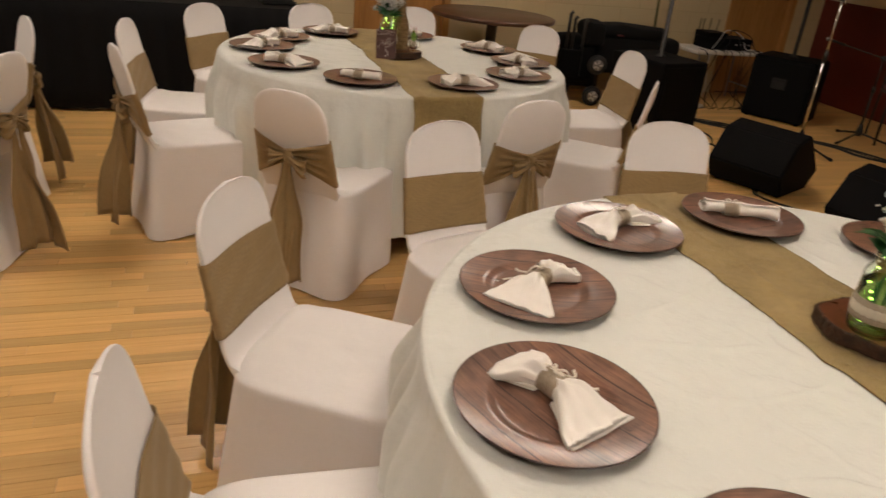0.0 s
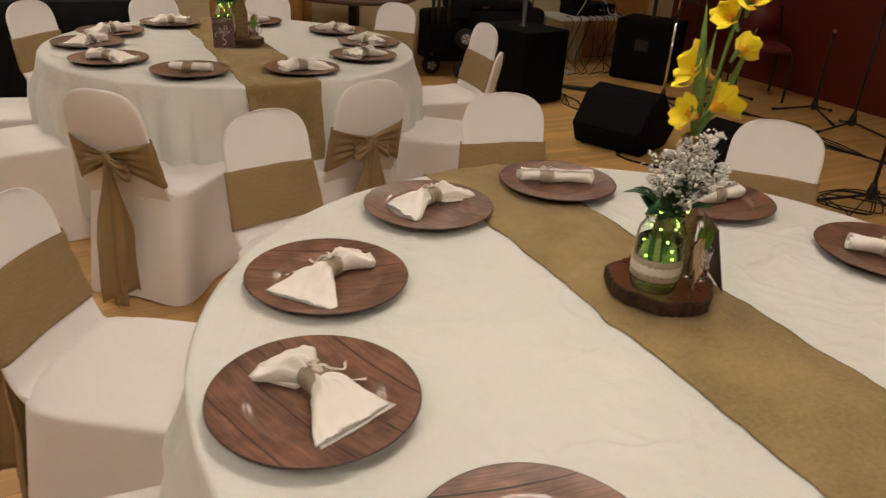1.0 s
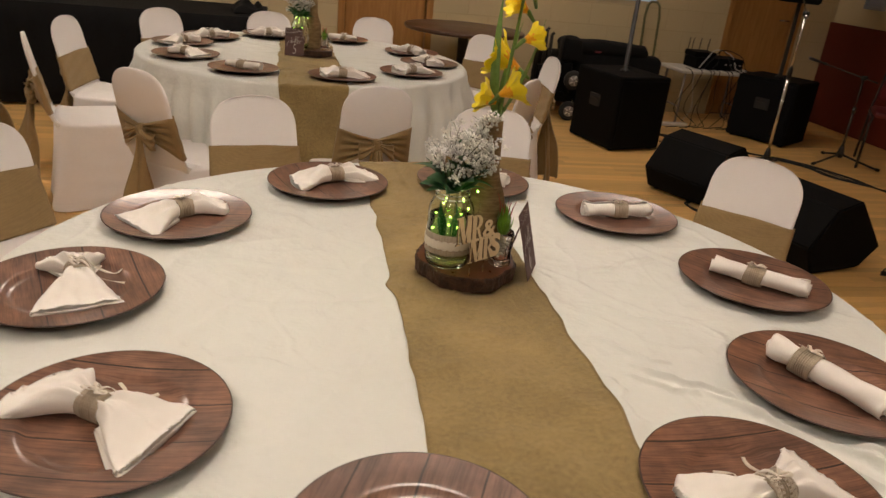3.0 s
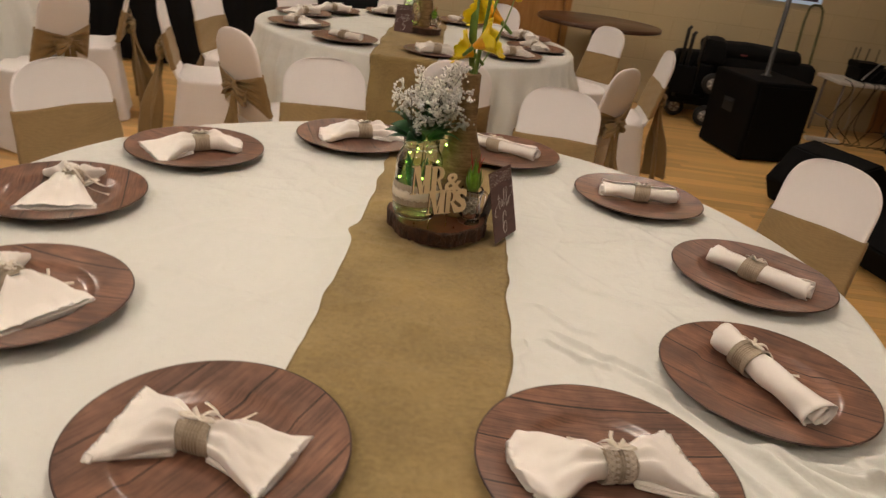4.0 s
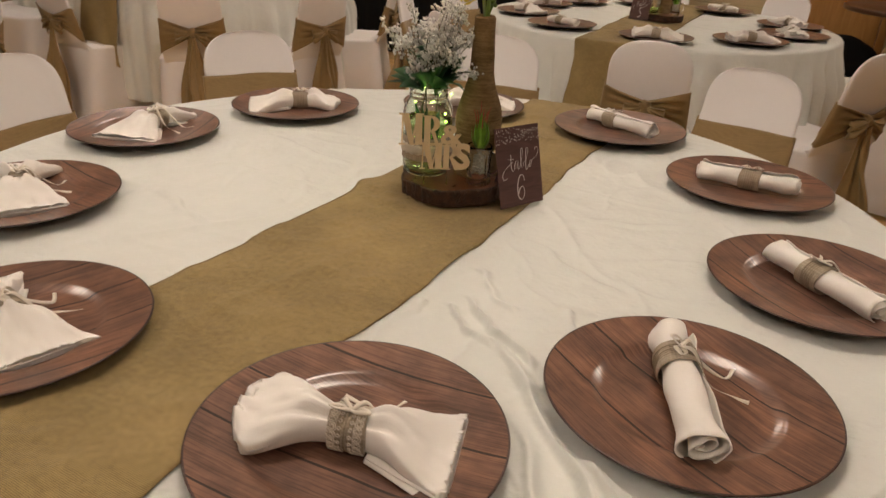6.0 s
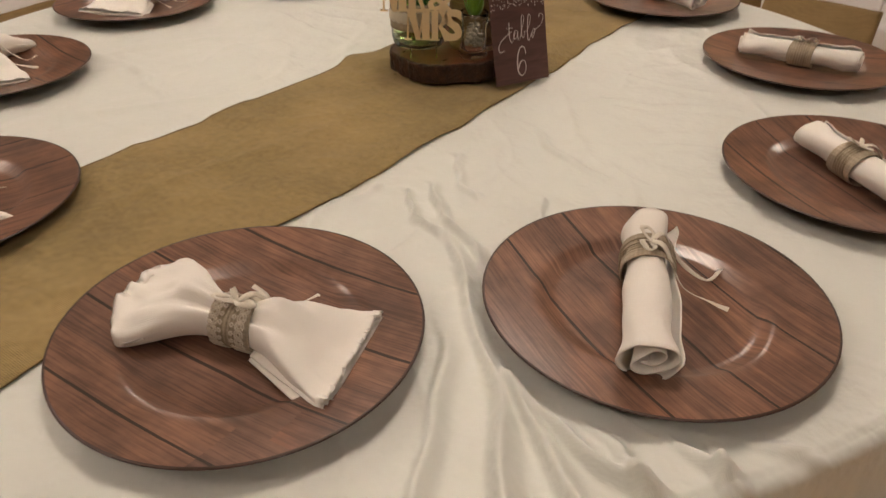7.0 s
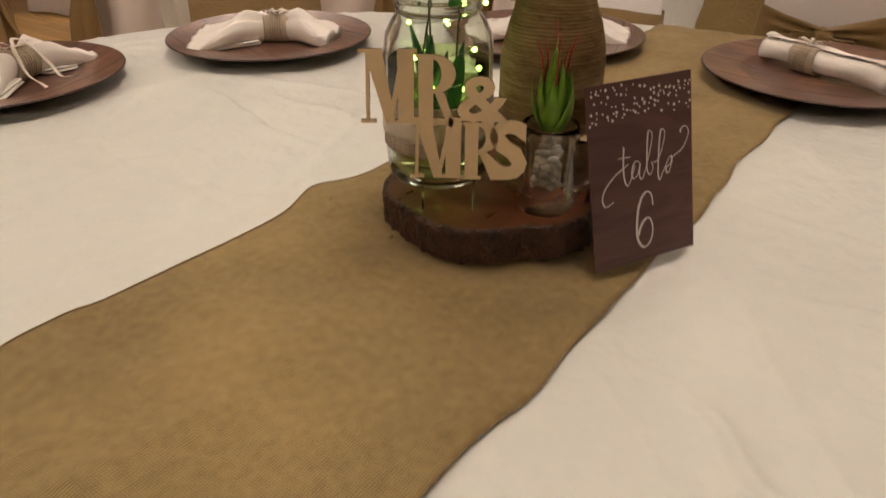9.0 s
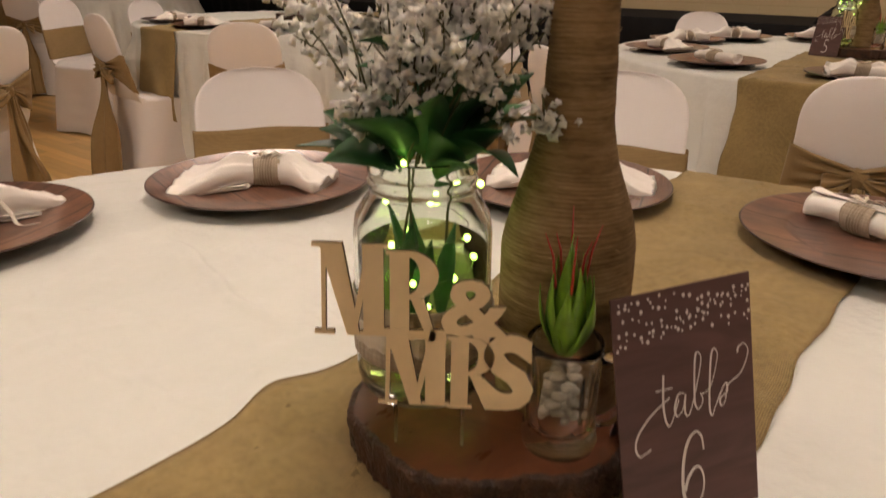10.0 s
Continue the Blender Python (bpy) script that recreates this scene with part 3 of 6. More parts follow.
def chair(k, lift):
    """Covered folding chair; lift raises its sash."""
    t = thing("banquet_chair", "folding chair in a white spandex cover with a tan burlap sash", "chair", None, "banquet chairs")
    rnd = random.Random(k)

    def seat(u, v):
        a = 2 * math.pi * u
        cx, cy = sup(a, 5.0 + 3.0 * max(0, v - 0.4))
        corner = abs(math.sin(2 * a)) ** 2.2
        if v < 0.3:
            q = v / 0.3
            y = 0.034 + cy * 0.236 * q
            z = 0.447 - 0.008 * q ** 3 - 0.006 * (1 - q) + 0.003 * n3(cx * q * 3, cy * q * 3, k)
            return Vector((cx * 0.200 * q, y, z + 0.022 * smoothstep(-0.09, -0.205, y) ** 2))
        if v < 0.4:
            q = (v - 0.3) / 0.1 * math.pi / 2
            return Vector((cx * (0.200 + 0.014 * math.sin(q)), 0.034 + cy * (0.236 + 0.014 * math.sin(q)), 0.439 - 0.016 * (1 - math.cos(q))))
        q = (v - 0.4) / 0.6
        z = 0.423 * (1 - q) + q * (0.004 + 0.010 * (1 - corner) ** 1.2)
        pinch = (1 - corner) * (0.026 * math.sin(math.pi * min(1, q * 0.9)) + 0.004 * q)
        sx = 0.214 + 0.018 * q - pinch
        sy = 0.250 + 0.012 * q - pinch
        crease = 0.003 * math.sin(8 * z * 9 + cx * 14 + k) * (1 - corner) * q
        crease += 0.0035 * math.sin(cx * 9 + cy * 7 + 22 * z + k) * q * (1 - q)
        return Vector((cx * sx + crease, 0.034 * (1 - q) + cy * sy - 0.010 * q, z))
    bm = bmesh.new()
    sheet(bm, seat, 80, 34, closed=True)
    bmesh.ops.remove_doubles(bm, verts=bm.verts, dist=1e-5)
    part("seat_cover", bm, M_SPANDEX, t)

    def back(u, v, grow=0.0, web=1.0):
        a = 2 * math.pi * u
        cx, cy = sup(a, 3.0)
        z = 0.30 + v * 0.542
        w = back_half(z)
        th = 0.018 * math.sqrt(max(0.06, 1 - (max(0.0, z - 0.62) / 0.226) ** 4))
        y = back_mid(z) + cy * (th * (0.38 + 0.62 * abs(cx) ** 5) + grow) - 0.010 * (1 - cx ** 2)
        if cy > 0:
            # the cover runs forward from the back's lower edge to the seat
            y += web * 0.080 * min(1.0, max(0.0, (0.450 - z) / 0.035)) ** 1.5 * abs(cx) ** 3
        return Vector((cx * (w + grow), y, z))
    bm = bmesh.new()
    g = sheet(bm, lambda u, v: back(u, 1 - (1 - v) ** 1.6), 64, 44, closed=True)
    bm.faces.new([col[-1] for col in g])
    part("back_cover", bm, M_SPANDEX, t)

    # sash: broad in front and at the sides, gathered in the middle behind
    zs = 0.556 + lift

    def band(u, v):
        a = 2 * math.pi * u
        cx, cy = sup(a, 3.0)
        gather = max(0.0, 1 - abs(cx) / 0.97) if cy < 0 else 0.0
        half = 0.092 * (1 - gather) + 0.020 * gather
        z = zs + 0.022 * gather + (v - 0.5) * 2 * half
        p = back(u, (z - 0.30) / 0.542, 0.0075, 0.0)
        rib = math.sin(v * 26 + k + 2 * cx)
        p.y -= gather * (0.014 + 0.010 * rib) + 0.004 * rib * smoothstep(0.0, 0.35, gather)
        if cy > 0:
            p.z += 0.010 * cx * math.sin(k * 1.3)
            p.y += 0.0016 * math.sin(v * 17 + 6 * cx + k)
        p.z += 0.004 * n3(u * 9, v * 2, k)
        return p
    bm = bmesh.new()
    sheet(bm, band, 96, 18, closed=True, thick=0.0015)
    part("sash", bm, M_SASH, t, "tan burlap sash")
    bow = new("bow")
    bow.parent = t
    zk = zs + 0.020
    yk = back_mid(zk) - 0.040
    bm = bmesh.new()
    bmesh.ops.create_uvsphere(bm, u_segments=16, v_segments=12, radius=0.03, matrix=Matrix.Translation((0, yk, zk)) @ Matrix.Diagonal((0.85, 0.75, 0.95, 1)))
    for v in bm.verts:
        v.co += Vector((1, 0.6, 1)) * (0.007 * n3(v.co.x * 60 + k, v.co.y * 60, v.co.z * 60) + 0.002 * math.sin(v.co.x * 260 + v.co.z * 90))
    part("knot", bm, M_SASH, bow)
    for s in (-1, 1):
        droop = 0.012 + 0.05 * rnd.random()
        size = rnd.uniform(0.026, 0.040)

        def loop(u, v):
            q = 2 * math.pi * u
            l = size * (1 - math.cos(q))
            wid = 0.009 + 0.026 * smoothstep(0, 0.07, l)
            x = s * (0.012 + l)
            y = yk - 0.008 - 0.018 * math.sin(q)
            z = zk - (droop + 0.010) * (l / 0.08) + (v - 0.5) * 2 * wid + 0.005 * math.sin(v * 19 + s + k)
            return Vector((x, y + 0.008 * math.sin(v * 13 + k), z))
        bm = bmesh.new()
        sheet(bm, loop, 24, 10, closed=True, thick=0.0012)
        part("loop", bm, M_SASH, bow)
    for s in (-1, 1):
        reach = zs - 0.015 - 0.07 * rnd.random()
        lean = rnd.uniform(-0.02, 0.02)

        def tail(u, v):
            wid = 0.014 + 0.050 * smoothstep(0, 0.6, v) + 0.014 * v
            e = (u - 0.5) * 2
            tw = (0.9 if s > 0 else -0.45) * smoothstep(0.1, 0.7, v) + 0.2 * math.sin(k)
            x = s * (0.008 + 0.026 * v) + lean * v + e * wid * math.cos(tw)
            y = yk - 0.012 - 0.060 * smoothstep(0, 1, v) + (0.011 * math.sin(e * 7 + k + s) + 0.004 * math.sin(e * 15 + 2 * k)) * (0.35 + v) - 0.006 * s + e * wid * math.sin(tw)
            return Vector((x, y, zk - 0.02 - (reach - 0.02) * v - 0.012 * abs(e) * v))
        bm = bmesh.new()
        sheet(bm, tail, 20, 18, thick=0.0012)
        part("tail", bm, M_SASH, bow)
    return t


def seat_at(x, y, center, face=None):
    """Pose of a chair whose back's top is over (x, y); it faces a table, or the direction given."""
    a = math.degrees(math.atan2(y - center[1], x - center[0])) if face is None else face + 180
    px, py = x - 0.29 * math.cos(radians(a)), y - 0.29 * math.sin(radians(a))
    return pose(px, py, 0, 0, 0, a + 90)


T8 = (-4.1, 0.3)
# table, then each chair's place, the way it faces where it is turned askew, and which model it is
CHAIRS = [
    (T6, ((-1.180, 0.845, -33, 3), (-1.385, 0.09, None, 1), (-0.465, 1.40, None, 2), (0.445, 1.415, None, 0), (1.23, 0.81, None, 1))),
    (T5, ((-0.935, 1.81, 50, 2), (0.03, 1.74, None, 0), (0.815, 2.13, None, 1), (1.21, 2.96, None, 2), (1.01, 3.85, None, 0), (0.275, 4.46, None, 1),
          (-0.50, 4.31, None, 2), (-1.20, 4.03, None, 0), (-1.585, 3.27, None, 1), (-1.57, 2.56, None, 2))),
    (T7, ((-1.95, 2.30, None, 0), (-2.03, 3.18, None, 1), (-2.38, 1.72, None, 2), (-3.29, 1.56, None, 0), (-4.35, 2.45, None, 1), (-4.85, 2.12, 12, 0))),
    (T8, ((-2.85, 0.92, None, 2),)),
    (T9, ((-6.2, 2.46, None, 0),)),
]
models = [chair(3, 0.010), chair(8, 0.0), chair(21, 0.018), chair(5, 0.050)]
used = [False] * 4
for center, spots in CHAIRS:
    for x, y, face, i in spots:
        m = seat_at(x, y, center, face)
        if not used[i]:
            models[i].matrix_basis = m
            used[i] = True
        else:
            copy_thing(models[i], m)


# ---------- place settings ----------
def plate():
    t = thing("charger_plate", "round charger plate printed like reddish-brown barn boards", "plate", None, "charger plates")
    bm = bmesh.new()
    lathe(bm, [(0, 0.0045), (0.090, 0.0045), (0.098, 0.0055), (0.106, 0.0105), (0.111, 0.0125), (0.118, 0.0128), (0.150, 0.0172), (0.1635, 0.0195)], 96)
    part("face", bm, M_PLATE, t)
    bm = bmesh.new()
    lathe(bm, [(0.1635, 0.0195), (0.1655, 0.0194), (0.1659, 0.0182), (0.1640, 0.0172), (0.148, 0.0145), (0.112, 0.0095), (0.100, 0.0015), (0.096, 0.0), (0, 0.0)], 96)
    part("rim", bm, M_PLATE_EDGE, t, "dark rolled plate edge")
    return t


def ribbon(bm, pts, w=0.0026, seed=0):
    """Flat narrow ribbon along points."""
    pts = [Vector(p) for p in pts]
    fine = []
    for a, b, c, d in zip([pts[0]] + pts[:-1], pts, pts[1:], pts[2:] + [pts[-1]]):
        for i in range(6):
            q = i / 6
            fine.append(0.5 * ((2 * b) + (c - a) * q + (2 * a - 5 * b + 4 * c - d) * q * q + (3 * b - a - 3 * c + d) * q ** 3))
    fine.append(pts[-1])
    n = len(fine) - 1
    rows = []
    for i, p in enumerate(fine):
        d = (fine[min(i + 1, n)] - fine[max(i - 1, 0)]).normalized()
        side = d.cross(Vector((0, 0, 1)))
        side = (side if side.length > 0.2 else Vector((1, 0, 0))).normalized()
        tw = 0.5 * math.sin(i * 0.25 + seed)
        side = side * math.cos(tw) + side.cross(d) * math.sin(tw)
        nrm = side.cross(d).normalized() * 0.0003
        rows.append([bm.verts.new(p + side * w * e + nrm * h) for e, h in ((-1, -1), (1, -1), (1, 1), (-1, 1))])
    for a, b in zip(rows, rows[1:]):
        for j in range(4):
            bm.faces.new((a[j], a[(j + 1) % 4], b[(j + 1) % 4], b[j]))


def napkin_bow(k, la=0.11, lb=0.12, wa=0.055, wb=0.060, bend=0.0, height=0.0, round_a=1.0, round_b=0.0, lace=False):
    """Napkin pinched by a ring at the origin; each end is a flat folded fan or a rounded puff."""
    t = thing("napkin", "white cotton napkin gathered in a jute ring like a bow", "napkin", None, "napkins")

    def f(u, v):
        a = 2 * math.pi * u
        s = (v - 0.5) * 2
        d = abs(s)
        ln, wd, rd = (la, wa, round_a) if s < 0 else (lb, wb, round_b)
        c, sn = sup(a, 2.1 + 2.2 * smoothstep(0.3, 0.9, d))
        q = max(0.0, (d - 0.13) / 0.87)
        w = 0.0180 + (wd - 0.0180) * (q * (1 - rd) + rd * smoothstep(0, 0.75, q))
        w *= 1 - 0.35 * rd * smoothstep(0.75, 1.0, d) ** 2
        h = 0.0185 + 0.0045 * math.exp(-((d - 0.38) / 0.2) ** 2) - (0.0125 - 0.006 * rd) * smoothstep(0.30, 1.0, d)
        ray = c * 5 + 1.3 * math.sin(k * 2 + s)
        pleat = (0.0052 * math.sin(ray + k) + 0.0028 * math.sin(c * 12 + 2 * k)) * math.exp(-((d - 0.30) / 0.22) ** 2)
        pleat += 0.0035 * (1 - abs(n3(c * 2.0 + k, s * 2.2, k * 2)) * 5) * q * (0.4 + 0.6 * rd) + rd * 0.008 * n3(c * 2.5 + k, s * 3.5, k) * q + 0.004 * n3(c * 6, s * 7, k + 2) * q + 0.0025 * n3(c * 1.5, s * 2, k + 4) * q
        skew = 0.13 * c * wd * q * math.sin(1.7 * k + (0 if s > 0 else 2.1))
        x = s * ln + skew - rd * math.copysign(0.25 * wd * c * c * smoothstep(0.6, 1, d), s)
        y = c * w - bend * d * ln + 0.003 * n3(s * 3, c, k) * q
        return Vector((x, y, 0.0062 + h + sn * h + (pleat + height * q * (0.6 + 0.4 * c)) * (1 if sn > 0 else 0)))
    bm = bmesh.new()
    g = sheet(bm, f, 64, 60, closed=True)
    for j, sgn in ((0, -1), (-1, 1)):
        ringv = [col[j] for col in g]
        mid = sum((v.co for v in ringv), Vector()) / len(ringv)
        inner = []
        for lay, dx in ((0.92, -0.009), (0.80, -0.010), (0.72, 0.001), (0.60, -0.009), (0.50, -0.009), (0.42, 0.0015), (0.30, -0.008)):
            prev = inner[-1] if inner else ringv
            cur = [bm.verts.new(mid + Vector(((v.co.x - mid.x) + dx * sgn, (v.co.y - mid.y) * (0.7 + 0.3 * lay), (v.co.z - mid.z) * lay))) for v in ringv]
            for i in range(len(cur)):
                bm.faces.new((prev[i], prev[(i + 1) % len(cur)], cur[(i + 1) % len(cur)], cur[i]))
            inner.append(cur)
        bm.faces.new(inner[-1])
    part("cloth", bm, M_NAPKIN, t)
    for sgn, ln, wd, rd in ((-1, la, wa, round_a), (1, lb, wb, round_b)):
        if rd > 0.35:
            continue
        # lower folds of the cloth that show beside and past a flat end
        for lay, (out, side) in enumerate(((0.97, 0.011), (1.02, 0.005))):
            def under(u, v, sgn=sgn, ln=ln, wd=wd, lay=lay, out=out, side=side):
                q = 0.2 + 0.8 * v
                w = 0.015 + (wd - 0.017) * q
                e = 2 * u - 1
                x = sgn * ln * q * out + 0.13 * e * wd * q * math.sin(1.7 * k + (0 if sgn > 0 else 2.1))
                lift = 0.0022 * n3(e * 2 + k, q * 3, lay + 6.0) * q
                return Vector((x, e * w - bend * q * ln - side * q * (1 if math.sin(3 * k) > 0 else -1), 0.0085 + 0.0042 * lay + lift))
            fold = bmesh.new()
            sheet(fold, under, 14, 14, thick=0.0016)
            part("fold", fold, M_NAPKIN, t)
    napkin_ring(t, 0.0, 0.0220, 0.0215, k, lace)
    return t


def napkin_ring(t, x, ry, rz, k, lace=False):
    zc = 0.0065 + rz - 0.002

    def f(u, v):
        a = 2 * math.pi * u
        c, s = sup(a, 2.3)
        return Vector((x + (v - 0.5) * 0.040 + 0.002 * math.sin(a * 2 + k), c * (ry + 0.0007 * math.sin(v * 38)), zc + s * (rz + 0.0007 * math.sin(v * 38))))
    bm = bmesh.new()
    sheet(bm, f, 40, 16, closed=True, thick=0.0012)
    r = part("napkin_ring", bm, M_RING, t, "jute ring with twine and lace")
    zt = zc + rz + 0.002
    bm = bmesh.new()
    for j in range(5):
        xx = x - 0.008 + j * 0.004
        pts = [(xx, (ry + 0.0012) * math.cos(a), zc + (rz + 0.0012) * math.sin(a)) for a in [2 * math.pi * q / 28 for q in range(29)]]
        tube(bm, pts, 0.0009, 5)
    part("twine", bm, M_RING_TWINE, r)
    if lace:
        bm = bmesh.new()
        for sd in (-1, 1):
            for i in range(20):
                a0 = 2 * math.pi * i / 20
                for rad, xo in ((0.0042, 0.0135), (0.0020, 0.0135), (0.0015, 0.0060)):
                    pts = []
                    for q in range(11):
                        b = 2 * math.pi * q / 10
                        an = a0 + rad * math.sin(b) / 0.022
                        pts.append((x + sd * (xo + rad * math.cos(b)), (ry + 0.0022) * math.cos(an), zc + (rz + 0.0022) * math.sin(an)))
                    tube(bm, pts, 0.0008, 4)
        part("lace", bm, M_RING_LACE, r, "pale lace loops on the ring")
    bm = bmesh.new()
    rr = random.Random(int(k * 10))
    for s in (-1, 1):
        ribbon(bm, [(x, 0, zt), (x + s * 0.010, -0.010, zt + 0.007), (x + s * 0.020, -0.004, zt + 0.004), (x + s * 0.012, 0.003, zt + 0.001), (x, 0, zt)], 0.0026, k)
        l = rr.uniform(0.05, 0.08)
        ribbon(bm, [(x, 0, zt), (x + s * 0.012, 0.012, zt + 0.003), (x + s * 0.022, 0.034, 0.022), (x + s * 0.018 + 0.008, 0.034 + l * 0.4, 0.011), (x + s * 0.034, 0.030 + l * 0.7, 0.010)], 0.0026, k + s)
    part("ribbon", bm, M_RIBBON, r, "thin cream satin ribbon tied in a bow")


def napkin_roll(k, length=0.185, rad=0.0225, ring_at=-0.1):
    t = thing("napkin", "white cotton napkin rolled up in a jute ring", "napkin", None, "napkins")

    def f(u, v):
        turns = 2.7
        a = 2 * math.pi * turns * u + 0.6 * k
        s = (v - 0.5) * 2
        pinch = 1 - 0.10 * math.exp(-((s - ring_at) / 0.22) ** 2)
        r = (0.006 + (rad - 0.006) * u) * pinch * (1 + 0.10 * n3(s * 3, u * 7, k) + 0.42 * n3(a * 0.8, s * 2, k + 3) * smoothstep(0.55, 1.0, abs(s))) + 0.0014 * math.sin(a * 2 + 6 * s)
        x = s * length / 2 + (0.010 * n3(u * 5, k, 2.0) - 0.005 * u) * (1 if s > 0 else -1) * smoothstep(0.6, 1, abs(s))
        flat = 0.92
        return Vector((x, r * math.cos(a), 0.0065 + rad * flat + r * flat * math.sin(a)))
    bm = bmesh.new()
    sheet(bm, f, 120, 30, thick=0.0016)
    part("cloth", bm, M_NAPKIN, t)
    napkin_ring(t, ring_at * length / 2, rad * 0.93 + 0.001, rad * 0.86 + 0.001, k)
    return t


first_plate = plate()
placed = [False]


def setting(x, y, plate_turn, nap, nx, ny, nturn, kind_k):
    """A plate at (x, y) with a napkin at (nx, ny)."""
    z = TOP + 0.0008
    if not placed[0]:
        first_plate.matrix_basis = pose(x, y, z, 0, 0, plate_turn)
        placed[0] = True
    else:
        copy_thing(first_plate, pose(x, y, z, 0, 0, plate_turn))
    nap.matrix_basis = pose(nx, ny, z, 0, 0, nturn)


# table 6: plate centre, board direction, napkin kind, ring's place, turn, and the napkin's own shape
SETTINGS = [
    (-0.178, -0.685, -25, "bow", -0.190, -0.685, -10, (1.2, 0.108, 0.110, 0.074, 0.058, 0.02, 0.0, 0.0, 0.0)),
    (0.299, -0.634, 93, "bow", 0.305, -0.640, 14, (2.1, 0.130, 0.110, 0.064, 0.065, -0.06, 0.0, 0.8, 0.0, True)),
    (0.590, -0.376, 58, "roll", 0.585, -0.384, -68, (3.3, 0.222, 0.027, -0.36)),
    (0.707, 0.029, 50, "roll", 0.710, 0.014, -41, (4.1, 0.215, 0.024, -0.10)),
    (0.548, 0.443, 95, "roll", 0.546, 0.434, 2, (5.2, 0.200, 0.023, 0.05)),
    (0.201, 0.696, 100, "roll", 0.200, 0.704, -26, (6.4, 0.215, 0.022, -0.25)),
    (-0.225, 0.650, 20, "bow", -0.206, 0.680, 22, (7.3, 0.132, 0.112, 0.066, 0.055, 0.10, 0.0, 0.4, 0.3)),
    (-0.583, 0.371, 75, "bow", -0.575, 0.380, 38, (8.2, 0.132, 0.102, 0.084, 0.054, 0.15, 0.0, 0.1, 0.6)),
    (-0.722, -0.004, 20, "bow", -0.713, 0.022, -72, (9.5, 0.098, 0.122, 0.068, 0.076, 0.10, 0.0, 0.35, 0.15)),
    (-0.569, -0.412, 80, "bow", -0.582, -0.400, -34, (10.7, 0.118, 0.114, 0.078, 0.080, 0.04, 0.0, 0.5, 0.1)),
]
for x, y, pt, kind, nx, ny, nt, shape in SETTINGS:
    nap = napkin_bow(*shape) if kind == "bow" else napkin_roll(*shape)
    setting(x, y, pt, nap, nx, ny, nt, shape[0])
SPARE_BOW, SPARE_ROLL = [napkin_bow(2.7, height=0.012), napkin_bow(9.1, height=0.01)], [napkin_roll(4.4)]
T5_ANGLES = [172, -153, -117, -77, -40, -9, 23, 70, 110, 145]
T7_ANGLES = [-120, -84, -48, -12, 24, 60]
fresh = {id(o): True for o in SPARE_BOW + SPARE_ROLL}
for c, angles in ((T5, T5_ANGLES), (T7, T7_ANGLES)):
    for j, a in enumerate(angles):
        q = radians(a)
        x, y = c[0] + 0.69 * math.cos(q), c[1] + 0.69 * math.sin(q)
        copy_thing(first_plate, pose(x, y, TOP + 0.0008, 0, 0, 37 * j))
        src = (SPARE_BOW + SPARE_ROLL + SPARE_BOW)[j % 5]
        m = pose(x, y, TOP + 0.0008, 0, 0, a + 90 + (j * 47 % 60 - 30))
        if fresh[id(src)]:
            src.matrix_basis = m
            fresh[id(src)] = False
        else:
            copy_thing(src, m)


# ---------- centrepieces ----------
def wood_slice(m):
    t = thing("wood_slice", "round slice of a log with bark, reddish-brown varnished top", "wood slice", m, "wood slices")

    def rad(a):
        return 0.107 + 0.004 * math.sin(3 * a + 1) + 0.003 * math.sin(7 * a) + 0.0025 * n3(math.cos(a) * 6, math.sin(a) * 6, 2)
    bm = bmesh.new()
    n = 72
    ring = [bm.verts.new((rad(2 * math.pi * i / n) * 0.965 * math.cos(2 * math.pi * i / n), rad(2 * math.pi * i / n) * 0.965 * math.sin(2 * math.pi * i / n), 0.031)) for i in range(n)]
    mid = [bm.verts.new(v.co * 0.55 + Vector((0, 0, 0.0142))) for v in ring]
    bm.faces.new(mid)
    for i in range(n):
        bm.faces.new((ring[i], ring[(i + 1) % n], mid[(i + 1) % n], mid[i]))
    part("top", bm, M_SLICE, t)

    def bark(u, v):
        a = 2 * math.pi * u
        r = rad(a)
        if v < 0.12:
            r *= 0.955 + 0.045 * v / 0.12
            z = 0.0316 + 0.001 * n3(a * 9, 0)
        else:
            z = 0.0315 * (1 - (v - 0.12) / 0.88)
        r += 0.0035 * n3(a * 14, z * 25, 5) + 0.0022 * n3(a * 45, z * 60, 1) - 0.004 * v * (0.5 + n3(a * 3, 4))
        return Vector((r * math.cos(a), r * math.sin(a), max(0.0, z)))
    bm = bmesh.new()
    sheet(bm, bark, 180, 12, closed=True)
    part("bark", bm, M_BARK, t, "dark rough bark edge")
    return t


